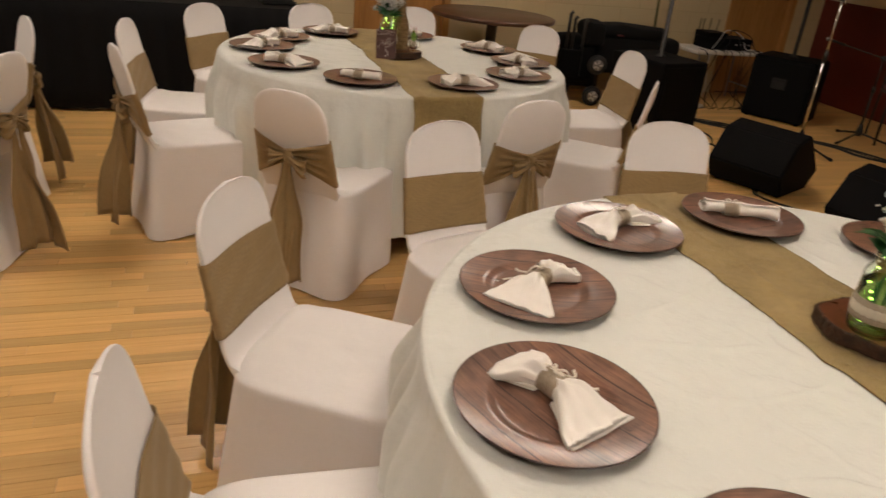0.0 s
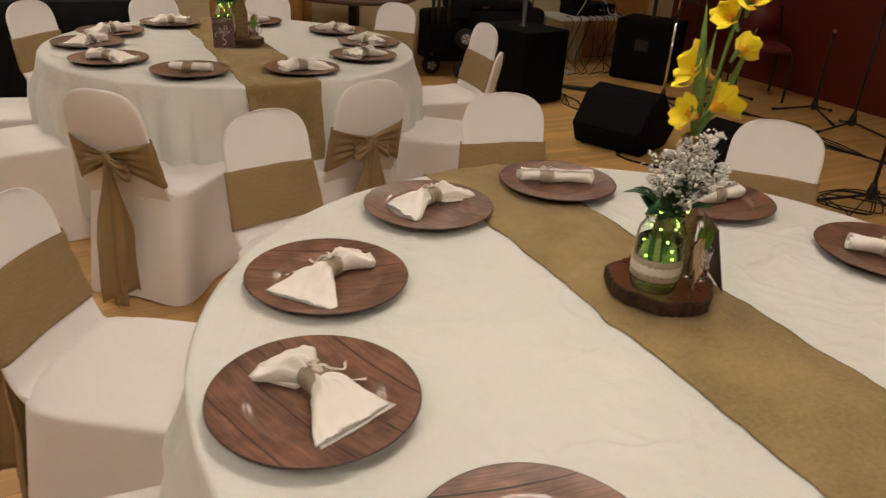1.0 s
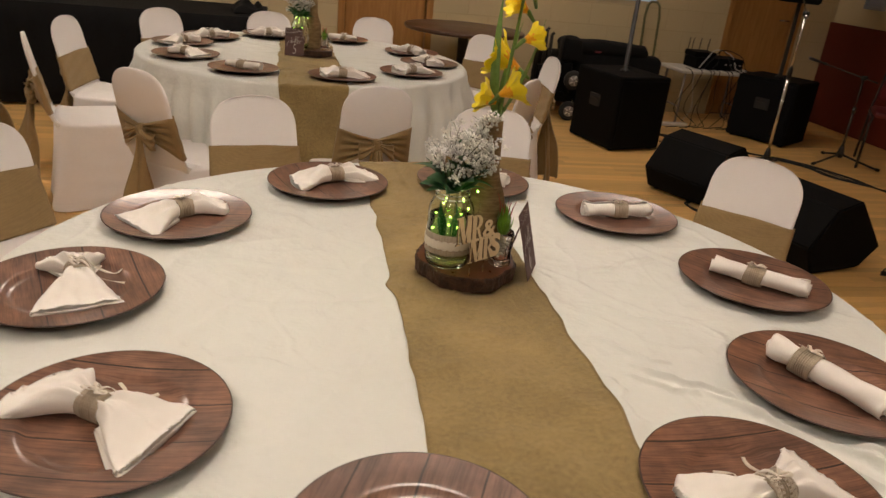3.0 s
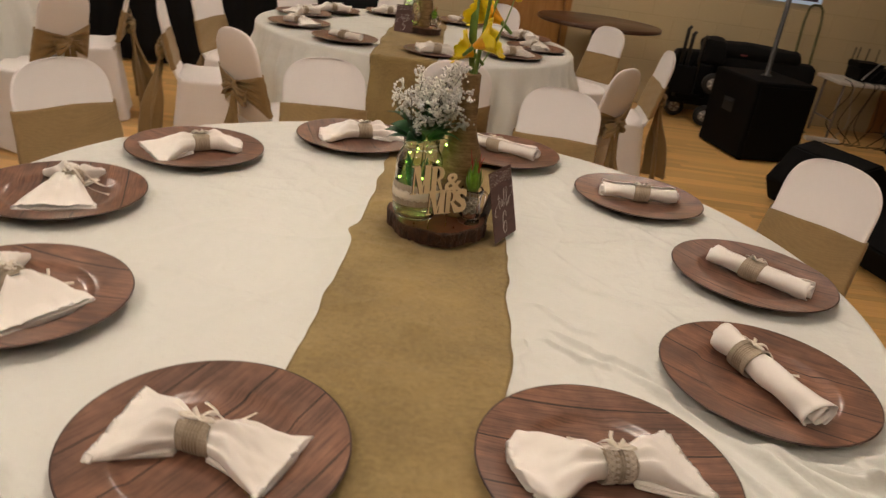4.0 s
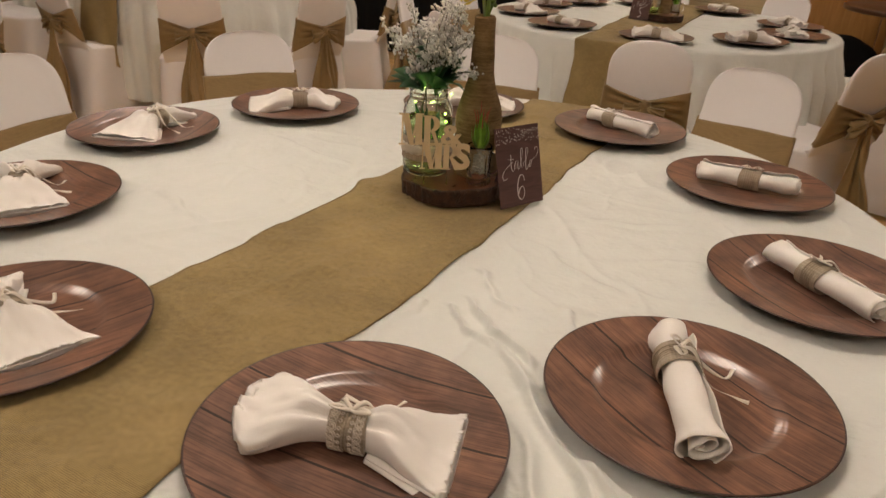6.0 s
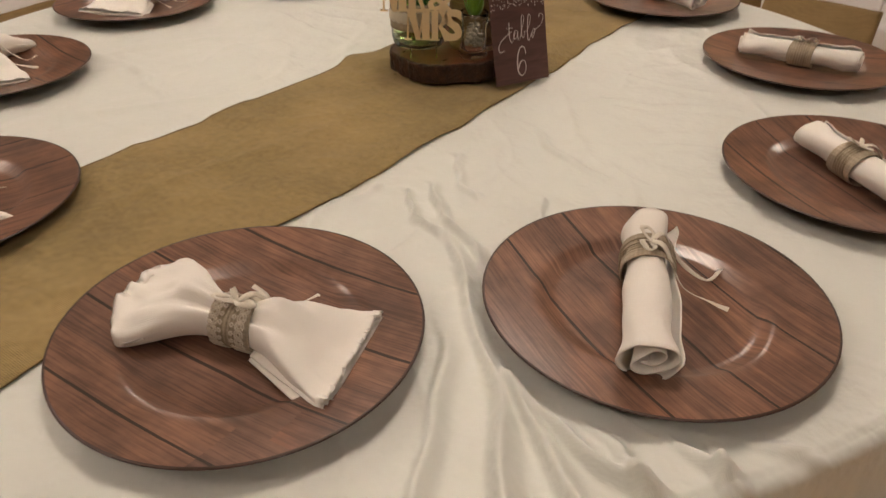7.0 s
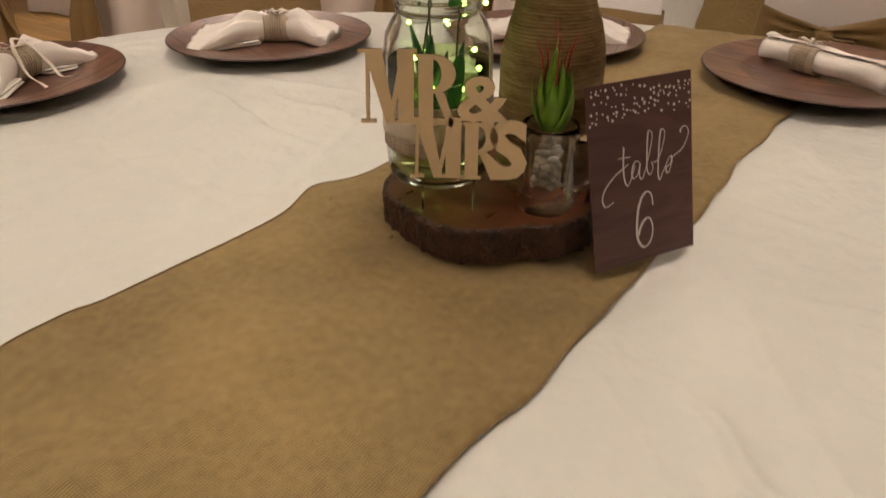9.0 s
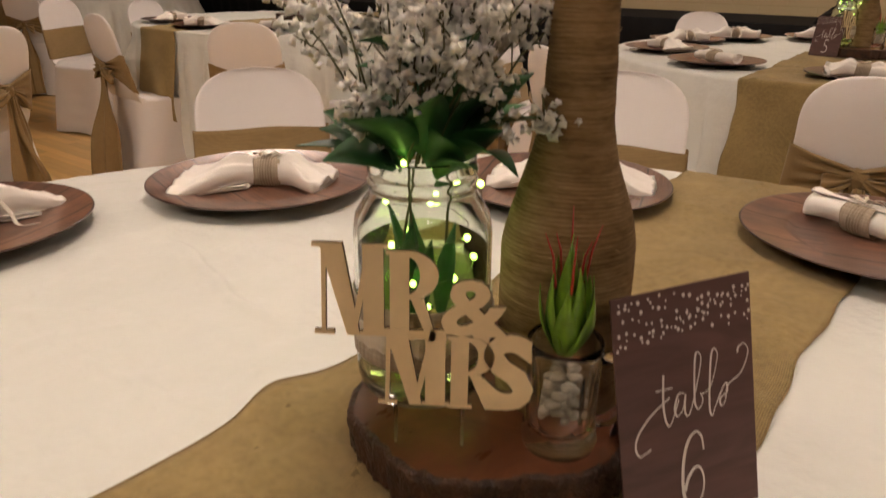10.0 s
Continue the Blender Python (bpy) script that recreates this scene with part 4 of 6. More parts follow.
def mason_jar(m):
    t = thing("mason_jar", "clear mason jar with a burlap band and green water", "jar", m, "mason jars")
    out = [(0.0, 0.002), (0.036, 0.0), (0.042, 0.003), (0.0455, 0.010), (0.047, 0.020), (0.047, 0.118), (0.045, 0.130), (0.039, 0.141), (0.0355, 0.146), (0.0355, 0.149), (0.0368, 0.150), (0.0368, 0.153), (0.0355, 0.154), (0.0355, 0.158), (0.0365, 0.159), (0.0365, 0.162), (0.0352, 0.163), (0.0352, 0.168), (0.0340, 0.170)]
    inn = [(0.0328, 0.168), (0.0328, 0.148), (0.037, 0.139), (0.0425, 0.128), (0.0445, 0.116), (0.0445, 0.022), (0.042, 0.010), (0.036, 0.006), (0.0, 0.006)]
    bm = bmesh.new()
    lathe(bm, out + inn, 48)
    j = part("glass", bm, M_GLASS, t)
    j.visible_shadow = False
    bm = bmesh.new()
    lathe(bm, [(0, 0.0075), (0.036, 0.0075), (0.0425, 0.013), (0.0438, 0.024), (0.0438, 0.108), (0, 0.108)], 40)
    w = part("water", bm, M_GREEN_WATER, t, "pale green water")
    w.visible_shadow = False
    bm = bmesh.new()
    sheet(bm, lambda u, v: Vector(((0.0485 + 0.0006 * n3(u * 30, v * 4)) * math.cos(2 * math.pi * u), (0.0485 + 0.0006 * n3(u * 30, v * 4)) * math.sin(2 * math.pi * u), 0.034 + 0.044 * v)), 64, 6, closed=True, thick=0.001)
    b = part("band", bm, M_RING, t, "burlap band round the jar")
    bm = bmesh.new()
    sheet(bm, lambda u, v: Vector((0.0499 * math.cos(2 * math.pi * u), 0.0499 * math.sin(2 * math.pi * u), 0.047 + 0.018 * v + 0.0012 * math.sin(u * 2 * math.pi * 24) * (2 * v - 1))), 120, 3, closed=True, thick=0.0006)
    part("lace", bm, M_LACE, b, "cream lace trim")
    rnd = random.Random(5)
    bm = bmesh.new()
    pts = []
    for i in range(60):
        a, z = i * 0.62, 0.012 + 0.0027 * i
        r = 0.030 + 0.006 * math.sin(i * 1.3) if z < 0.13 else 0.025
        pts.append((r * math.cos(a), r * math.sin(a), z))
    pts += [(0.033, -0.01, 0.172), (0.045, -0.022, 0.160), (0.050, -0.028, 0.135), (0.052, -0.020, 0.110)]
    tube(bm, pts, 0.0003, 4)
    wire = part("wire", bm, M_CHROME, t, "thin silver fairy-light wire")
    for i in range(4, 64, 3):
        p = pts[i]
        bm = bmesh.new()
        bmesh.ops.create_icosphere(bm, subdivisions=1, radius=0.0025, matrix=Matrix.Translation(p))
        part("bulb", bm, M_LED, wire)
    return t


def leaf_blade(bm, base, tip, width, bend, roll=0.0, seg=8, tipshape=0.9):
    base, tip = Vector(base), Vector(tip)
    d = tip - base
    side = d.cross(Vector((0, 0, 1)))
    side = (side if side.length > 1e-5 else Vector((1, 0, 0))).normalized()
    up = side.cross(d).normalized()
    side = side * math.cos(roll) + up * math.sin(roll)
    nrm = side.cross(d).normalized()

    def f(u, v):
        w = width * max(0.02, math.sin(math.pi * min(1, v ** tipshape * 0.96 + 0.04)))
        e = (u - 0.5) * 2
        return base + d * v + nrm * (bend * math.sin(math.pi * v) + 0.25 * w * abs(e)) + side * w * e
    sheet(bm, f, 2, seg, thick=0.0005)


def gypsophila(m, k):
    t = thing("white_flower_bunch", "bunch of small white filler flowers with green leaves in the jar", "flowers", m, "white flower bunches")
    rnd = random.Random(k)
    stems, bl = bmesh.new(), bmesh.new()
    tips = []
    for i in range(32):
        a, sp = rnd.uniform(0, 2 * math.pi), rnd.random() ** 0.6
        foot = Vector((0.016 * math.cos(a), 0.016 * math.sin(a), -0.06 if i % 11 == 0 else 0.002))
        neck = Vector((0.026 * math.cos(a) * sp, 0.026 * math.sin(a) * sp, 0.008))
        wide, deep = 0.100 * sp * math.cos(a), 0.060 * sp * math.sin(a)
        top = Vector((0.79 * wide - 0.62 * deep, 0.62 * wide + 0.79 * deep, rnd.uniform(0.055, 0.165) - 0.035 * sp * sp))
        top += Vector((0.024, -0.024, 0)) * (top.z / 0.1)
        tube(stems, [foot, neck, neck.lerp(top, 0.55) + Vector((0, 0, 0.012)), top], [0.0010, 0.0009, 0.0007, 0.0005], 5)
        for j in range(4):
            s = neck.lerp(top, rnd.uniform(0.40, 0.95))
            e = s + Vector((rnd.gauss(0, 0.017), rnd.gauss(0, 0.017), rnd.uniform(0.010, 0.036)))
            tube(stems, [s, s.lerp(e, 0.5) + Vector((0, 0, 0.004)), e], 0.0005, 4)
            tips.append((e, (e - s).normalized()))
        tips.append((top, (top - neck).normalized()))
    for p, way in tips:
        reach = rnd.uniform(0.012, 0.034)
        for j in range(rnd.randint(9, 16)):
            q = p - way * reach * rnd.random() + Vector((rnd.gauss(0, 0.0042), rnd.gauss(0, 0.0042), rnd.gauss(0, 0.003)))
            r = rnd.uniform(0.0022, 0.0042)
            turn = Euler((rnd.uniform(-1.3, 1.3), rnd.uniform(-1.3, 1.3), rnd.uniform(0, 6))).to_matrix()
            mid = bl.verts.new(q)
            low = bl.verts.new(q - turn @ Vector((0, 0, r * 0.9)))
            ring = []
            for h in range(10):
                a = 2 * math.pi * h / 10
                rr = r * (1.1 if h % 2 == 0 else 0.55) * rnd.uniform(0.75, 1.15)
                ring.append(bl.verts.new(q + turn @ Vector((rr * math.cos(a), rr * math.sin(a), r * (0.35 if h % 2 == 0 else 0.55)))))
            for h in range(10):
                bl.faces.new((mid, ring[h], ring[(h + 1) % 10]))
                bl.faces.new((low, ring[(h + 1) % 10], ring[h]))
    tagged(part("stem_work", stems, M_TWIG, t, "thin brown-green stems"), kind="stuff")
    tagged(part("blossoms", bl, M_PETAL_WHITE, t, "tiny white blossoms"), kind="stuff")
    for i in range(22):
        a = i * 2.4 + rnd.uniform(-0.4, 0.4)
        l = rnd.uniform(0.036, 0.074)
        base = (0.018 * math.cos(a), 0.018 * math.sin(a), rnd.uniform(-0.012, 0.016))
        tip = (base[0] + l * math.cos(a), base[1] + l * math.sin(a), base[2] + rnd.uniform(-0.012, 0.055))
        bm = bmesh.new()
        leaf_blade(bm, base, tip, rnd.uniform(0.011, 0.019), rnd.uniform(0.004, 0.012), rnd.uniform(-0.7, 0.7), 10, 0.8)
        part("leaf", bm, M_LEAF, t)
    for i in range(12):
        a = i * 2.1 + rnd.uniform(-0.5, 0.5)
        r, z = rnd.uniform(0.006, 0.026), rnd.uniform(0.02, 0.075)
        base = Vector((r * math.cos(a) + 0.24 * z, r * math.sin(a) - 0.24 * z, z))
        bm = bmesh.new()
        leaf_blade(bm, base, base + Vector((0.030 * math.cos(a), 0.030 * math.sin(a), rnd.uniform(0.015, 0.045))), rnd.uniform(0.007, 0.012), 0.006, rnd.uniform(-0.7, 0.7), 8, 0.8)
        part("leaf", bm, M_LEAF, t)
    bm = bmesh.new()
    for i in range(5):
        a = rnd.uniform(0, 2 * math.pi)
        r = rnd.uniform(0.022, 0.036)
        leaf_blade(bm, (0.012 * math.cos(a), 0.012 * math.sin(a), rnd.uniform(-0.14, -0.08)), (r * math.cos(a + 0.5), r * math.sin(a + 0.5), rnd.uniform(-0.06, -0.025)), 0.007, 0.004, rnd.uniform(-0.8, 0.8))
    part("submerged_leaves", bm, M_LEAF, t)
    return t


def twine_bottle(m):
    t = thing("twine_bottle", "wine bottle wrapped all over in brown jute twine", "bottle", m, "twine bottles")

    def r(z):
        b = 0.0432 - 0.0219 * smoothstep(0.105, 0.205, z) - 0.003 * smoothstep(0.20, 0.29, z)
        return b
    prof = [(0, 0.0), (0.042, 0.0)]
    n = 110
    for i in range(n * 4 + 1):
        z = 0.002 + 0.292 * i / (n * 4)
        prof.append((r(z) + 0.0011 * abs(math.sin(math.pi * i / 4)) + 0.0004 * n3(z * 90, 1.0), z))
    bm = bmesh.new()
    lathe(bm, prof + [(0.016, 0.297), (0.013, 0.296), (0.013, 0.25), (0, 0.25)], 40)
    for v in bm.verts:
        a = math.atan2(v.co.y, v.co.x)
        v.co.z += 0.0016 * math.sin(a + v.co.z * 60) if 0.004 < v.co.z < 0.29 else 0
        v.co.x *= 1 + 0.012 * n3(a * 2, v.co.z * 40)
        v.co.y *= 1 + 0.012 * n3(a * 2, v.co.z * 40)
    part("twine_wrap", bm, M_TWINE_WRAP, t)
    bm = bmesh.new()
    rnd = random.Random(4)
    for i in range(26):
        z, a = rnd.uniform(0.01, 0.28), rnd.uniform(0, 6.28)
        p = Vector((math.cos(a), math.sin(a), 0)) * (r(z) + 0.001) + Vector((0, 0, z))
        q = p + Vector((math.cos(a), math.sin(a), 0)) * rnd.uniform(0.002, 0.007) + Vector((rnd.gauss(0, 0.004), rnd.gauss(0, 0.004), rnd.gauss(0, 0.004)))
        tube(bm, [p, (p + q) / 2 + Vector((0, 0, 0.001)), q], 0.00025, 3)
    tagged(part("loose_fibres", bm, M_TWINE, t), kind="stuff")
    return t


def gladiolus(m):
    t = thing("yellow_gladiolus", "artificial gladiolus stalk with ruffled yellow flowers", "flower", m, "yellow gladioli")
    bm = bmesh.new()
    tube(bm, [(0, 0, -0.10), (0.004, -0.004, 0.0), (0.012, -0.012, 0.12), (0.018, -0.022, 0.22), (0.020, -0.036, 0.30)], [0.0042, 0.004, 0.0036, 0.003, 0.0022], 8)
    part("stem", bm, M_STEM, t)
    for base, tip, w, bend, roll in (((0.0, 0.0, -0.02), (-0.004, 0.035, 0.245), 0.0105, 0.012, 0.9), ((0.004, 0.0, 0.0), (0.066, -0.030, 0.205), 0.0085, -0.012, -0.5), ((0.002, 0.004, -0.02), (0.045, 0.045, 0.19), 0.008, 0.01, 0.2)):
        bm = bmesh.new()
        leaf_blade(bm, base, tip, w, bend, roll, 14, 0.75)
        part("leaf", bm, M_STEM, t, "long light green blade")
    rnd = random.Random(12)
    # flower heads: place, facing direction, size
    for p, d, s in (((0.022, -0.046, 0.264), (-0.5, -0.6, 0.6), 0.050), ((0.013, -0.004, 0.227), (-0.9, -0.1, 0.5), 0.044), ((0.051, -0.027, 0.171), (0.9, 0.2, 0.3), 0.042),
                    ((0.000, 0.044, 0.118), (-0.9, 0.35, 0.35), 0.070), ((0.027, -0.032, 0.074), (0.85, -0.1, 0.45), 0.056), ((-0.030, 0.006, 0.045), (-0.9, 0.1, 0.3), 0.048)):
        s *= 0.78
        dirv = Vector(d).normalized()
        base = Vector(p) - dirv * s * 0.85
        fr = dirv.to_track_quat("Z", "Y").to_matrix().to_4x4()
        head = new("flower_head")
        head.parent = t
        for h in range(6):
            a0 = 2 * math.pi * h / 6 + rnd.uniform(-0.2, 0.2)
            wide, ph, open_ = rnd.uniform(0.95, 1.15), rnd.uniform(0, 6), rnd.uniform(0.62, 0.92)

            def petal(u, v):
                e = (u - 0.5) * 2
                rad = s * (0.10 + 0.95 * v ** 1.2 * open_) * (1 - 0.08 * e * e * v)
                a = a0 + e * wide * (0.55 + 0.25 * v)
                z = s * (1.35 * v - 0.30 * v ** 3 * open_ - 0.05) + s * 0.10 * v * v * math.sin(e * 6 + ph) - s * 0.10 * e * e * v * v
                rad *= 1 + 0.07 * v * math.sin(e * 5 + ph)
                return base + (fr @ Vector((rad * math.cos(a), rad * math.sin(a), z)))
            bm = bmesh.new()
            sheet(bm, petal, 10, 9, thick=0.0004)
            ob = part("petal", bm, [M_YELLOW, M_ORANGE], head)
            for pl in ob.data.polygons:
                if (pl.center - base).length < s * (0.72 if h % 2 else 0.5):
                    pl.material_index = 1
        bm = bmesh.new()
        tube(bm, [base - dirv * s * 0.5 - Vector((0, 0, 0.01)), base, base + dirv * s * 0.2], [0.003, 0.005, 0.006], 8)
        part("calyx", bm, M_STEM, head)
    bm = bmesh.new()
    for p, q in (((0.02, -0.036, 0.30), (0.03, -0.05, 0.33)), ((0.02, -0.03, 0.25), (0.05, -0.045, 0.285))):
        tube(bm, [p, ((p[0] + q[0]) / 2, (p[1] + q[1]) / 2, (p[2] + q[2]) / 2), q], [0.002, 0.005, 0.001], 7)
    part("buds", bm, M_STEM, t)
    return t


def fit_text(body, x0, z0, w, h, depth, weight=0.0, shear=0.0):
    """Lettering stretched to a box in the x-z plane, facing -y."""
    bm = text_mesh(body, 1.0, 0.5, shear, weight)
    xs, ys = [v.co.x for v in bm.verts], [v.co.y for v in bm.verts]
    lo, hi, l2, h2 = min(xs), max(xs), min(ys), max(ys)
    for v in bm.verts:
        v.co = Vector((x0 + (v.co.x - lo) / (hi - lo) * w, -v.co.z * depth, z0 + (v.co.y - l2) / (h2 - l2) * h))
    return bm


def join(into, other):
    me = bpy.data.meshes.new("join")
    other.to_mesh(me)
    other.free()
    into.from_mesh(me)
    bpy.data.meshes.remove(me)


def couple_sign(m):
    """Laser-cut wooden sign, two lines of slab letters."""
    t = thing("wooden_sign", "laser-cut birch sign that reads Mr & Mrs", "sign", m, "wooden signs")
    bm = bmesh.new()

    def bar(pts, d=0.0016):
        f = [bm.verts.new((x, -d, z)) for x, z in pts]
        b = [bm.verts.new((x, d, z)) for x, z in pts]
        bm.faces.new(f)
        bm.faces.new(b[::-1])
        for i in range(len(pts)):
            bm.faces.new((f[i], f[(i + 1) % len(pts)], b[(i + 1) % len(pts)], b[i]))

    def letter_m(x, z, w, h):
        bar([(x + 0.10 * w, z), (x + 0.16 * w, z), (x + 0.20 * w, z + h), (x + 0.13 * w, z + h)])
        bar([(x + 0.10 * w, z + h), (x + 0.42 * w, z + h), (x + 0.64 * w, z), (x + 0.46 * w, z)], 0.0017)
        bar([(x + 0.50 * w, z), (x + 0.58 * w, z), (x + 0.86 * w, z + h), (x + 0.76 * w, z + h)], 0.0018)
        bar([(x + 0.69 * w, z), (x + 0.98 * w, z), (x + 0.98 * w, z + h), (x + 0.69 * w, z + h)])
        for a, b, t in ((0.0, 0.28, z), (0.64, 1.04, z), (0.0, 0.30, z + h - 0.003), (0.72, 1.04, z + h - 0.003)):
            bar([(x + a * w, t), (x + b * w, t), (x + b * w, t + 0.003), (x + a * w, t + 0.003)], 0.0015)

    def letter_r(x, z, w, h):
        bar([(x + 0.06 * w, z), (x + 0.38 * w, z), (x + 0.38 * w, z + h), (x + 0.06 * w, z + h)])
        n = 12
        for i in range(n):
            a0, a1 = math.pi / 2 - math.pi * i / n, math.pi / 2 - math.pi * (i + 1) / n
            q = []
            for a, r in ((a0, 1.0), (a1, 1.0), (a1, 0.52), (a0, 0.52)):
                q.append((x + 0.36 * w + 0.50 * w * r * math.cos(a) * (1 if r == 1.0 else 0.75), z + 0.73 * h + 0.27 * h * r * math.sin(a) * (1 if r == 1.0 else 1.45)))
            bar(q, 0.0017)
        bar([(x + 0.40 * w, z + 0.48 * h), (x + 0.62 * w, z + 0.48 * h), (x + 0.80 * w, z + 0.10 * h), (x + 1.02 * w, z + 0.06 * h), (x + 1.0 * w, z), (x + 0.70 * w, z)], 0.0018)
        for a, b, t in ((0.0, 0.46, z), (0.0, 0.36, z + h - 0.003)):
            bar([(x + a * w, t), (x + b * w, t), (x + b * w, t + 0.003), (x + a * w, t + 0.003)], 0.0015)

    # MR above, & beside it, MRS below
    letter_m(-0.040, 0.050, 0.043, 0.064)
    letter_r(0.0035, 0.048, 0.036, 0.062)
    letter_m(-0.002, 0.0, 0.042, 0.056)
    letter_r(0.0405, -0.001, 0.033, 0.053)
    join(bm, fit_text("&", 0.036, 0.052, 0.041, 0.040, 0.0034, 0.026))
    join(bm, fit_text("S", 0.0615, -0.001, 0.031, 0.056, 0.0034, 0.045))
    box(bm, (0.030, 0.0026, 0.006), (0.018, 0.0, 0.052))
    box(bm, (0.010, 0.0026, 0.010), (0.060, 0.0, 0.052))
    bm.transform(Matrix.Diagonal((1, 1, 0.9, 1)))
    ob = part("letters", bm, [M_PLY, M_PLY_EDGE], t, smooth=False)
    for p in ob.data.polygons:
        if abs(p.normal.y) < 0.5:
            p.material_index = 1
    for x in (0.008, 0.050):
        bm = bmesh.new()
        tube(bm, [(x, 0.004, -0.0305), (x, 0.004, 0.004)], 0.0012, 8)
        part("peg", bm, M_GLASS, t, "thin clear acrylic peg")
    return t


# pen strokes of the script word, in millimetres on the card
SCRIPT = [
    [(-18.8, 97.3), (-20, 80.6), (-19, 70), (-16.2, 65.8), (-12.5, 71.1), (-8.2, 80.6)],
    [(-25, 88.8), (-18.8, 88.7), (-12.5, 88.3)],
    [(-4.2, 83.5), (-8.8, 83.1), (-11.8, 75.2), (-10, 70.3), (-5.5, 73.8), (-3.2, 82.3), (-4.2, 72), (-1.2, 69), (4.2, 81.2), (9.8, 99.3), (8.8, 105.5), (5.8, 104.1), (4.2, 89.6), (3.8, 75), (6.8, 70.9), (10, 75.7), (8.2, 80.6)],
    [(8.2, 79.5), (16.2, 82.5), (22.8, 99.4), (21.2, 105.3), (18.2, 102.2), (15.8, 83.6), (15, 69.1), (16.8, 64.6), (20.2, 70.4), (26.2, 80), (29.2, 82), (29.2, 76.3), (23.8, 73.6), (24.2, 68.7), (27.8, 71.3), (30.2, 80.4), (41.2, 86.1), (47.8, 97.7), (45, 103.8), (40.2, 102.6), (39.2, 99.4)],
    [(-15, 83), (-28.8, 75.7), (-38.8, 66.7), (-41.8, 58.7), (-38.8, 52.8), (-30.8, 55)],
]

SIX = [(9.3, 40), (8, 47), (3.5, 50.3), (-2.5, 47.5), (-7, 40), (-9.3, 29), (-9, 19), (-4, 12.5), (2, 12.5), (7, 17.5), (8.3, 25), (5.5, 31), (0.5, 31.5), (-5, 27), (-8, 21)]


def pen(bm, pts, w):
    """A pen stroke along points (x, z), broad on the down strokes."""
    pts = [Vector((x, -0.0004, z)) for x, z in pts]
    fine = []
    for a, b, c, d in zip([pts[0]] + pts[:-1], pts, pts[1:], pts[2:] + [pts[-1]]):
        for i in range(5):
            q = i / 5
            fine.append(0.5 * ((2 * b) + (c - a) * q + (2 * a - 5 * b + 4 * c - d) * q * q + (3 * b - a - 3 * c + d) * q ** 3))
    fine.append(pts[-1])
    rs = []
    for i in range(len(fine)):
        d = (fine[min(i + 1, len(fine) - 1)] - fine[max(i - 1, 0)]).normalized()
        rs.append(w * (0.62 + 0.5 * max(0.0, -d.z)))
    first = len(bm.verts)
    tube(bm, fine, rs, 6)
    bm.verts.ensure_lookup_table()
    for v in bm.verts[first:]:
        v.co.y = -0.0004 + (v.co.y + 0.0004) * 0.3


def table_card(m, digit):
    t = thing("table_card", "plum-brown card with white script that reads table " + digit, "table card", m, "table cards")
    lean = pose(0, 0, 0, -15)
    w, h = 0.104, 0.148
    bm = bmesh.new()
    box(bm, (w, 0.0012, h), (0, 0, h / 2))
    bm.transform(lean)
    card = part("card", bm, M_CARD, t, smooth=False)
    rnd = random.Random(2)
    bm = bmesh.new()
    for row in range(6):
        for i in range(20):
            x = -w / 2 + 0.003 + i * 0.0052 + rnd.uniform(-0.002, 0.002)
            z = h - 0.007 - row * 0.0042 - 0.006 * math.sin(x * 60 + row) * 0.5 + rnd.uniform(-0.002, 0.002)
            if rnd.random() < 0.80:
                r = rnd.uniform(0.0007, 0.0014)
                bmesh.ops.create_circle(bm, cap_ends=True, segments=7, radius=r, matrix=Matrix.Translation((x, -0.0011, z)) @ pose(0, 0, 0, 90))
    bm.transform(lean)
    part("string_light_print", bm, M_INK, card, "small white dots of printed string lights", smooth=False)
    bm = bmesh.new()
    for pts in SCRIPT:
        pen(bm, [(x * 0.001, z * 0.001) for x, z in pts], 0.0007)
    for v in bm.verts:
        v.co.y -= 0.0008
    bm.transform(lean)
    part("table_lettering", bm, M_INK, card, "white lettering that reads table", smooth=False)
    if digit == "6":
        bm = bmesh.new()
        pen(bm, [(x * 0.00092, 0.012 + (z - 12.5) * 0.0012) for x, z in SIX], 0.0011)
    else:
        bm = fit_text(digit, -0.0095, 0.012, 0.019, 0.050, 0.0004, -0.026, 0.08)
    for v in bm.verts:
        v.co.y -= 0.0008
    bm.transform(lean)
    part("number_lettering", bm, M_INK, card, "white number " + digit, smooth=False)
    bm = bmesh.new()
    box(bm, (0.05, 0.0012, 0.11), (0, 0.052, 0.052), turn=pose(0, 0, 0, 14))
    part("easel_flap", bm, M_CARD, t, smooth=False)
    return t


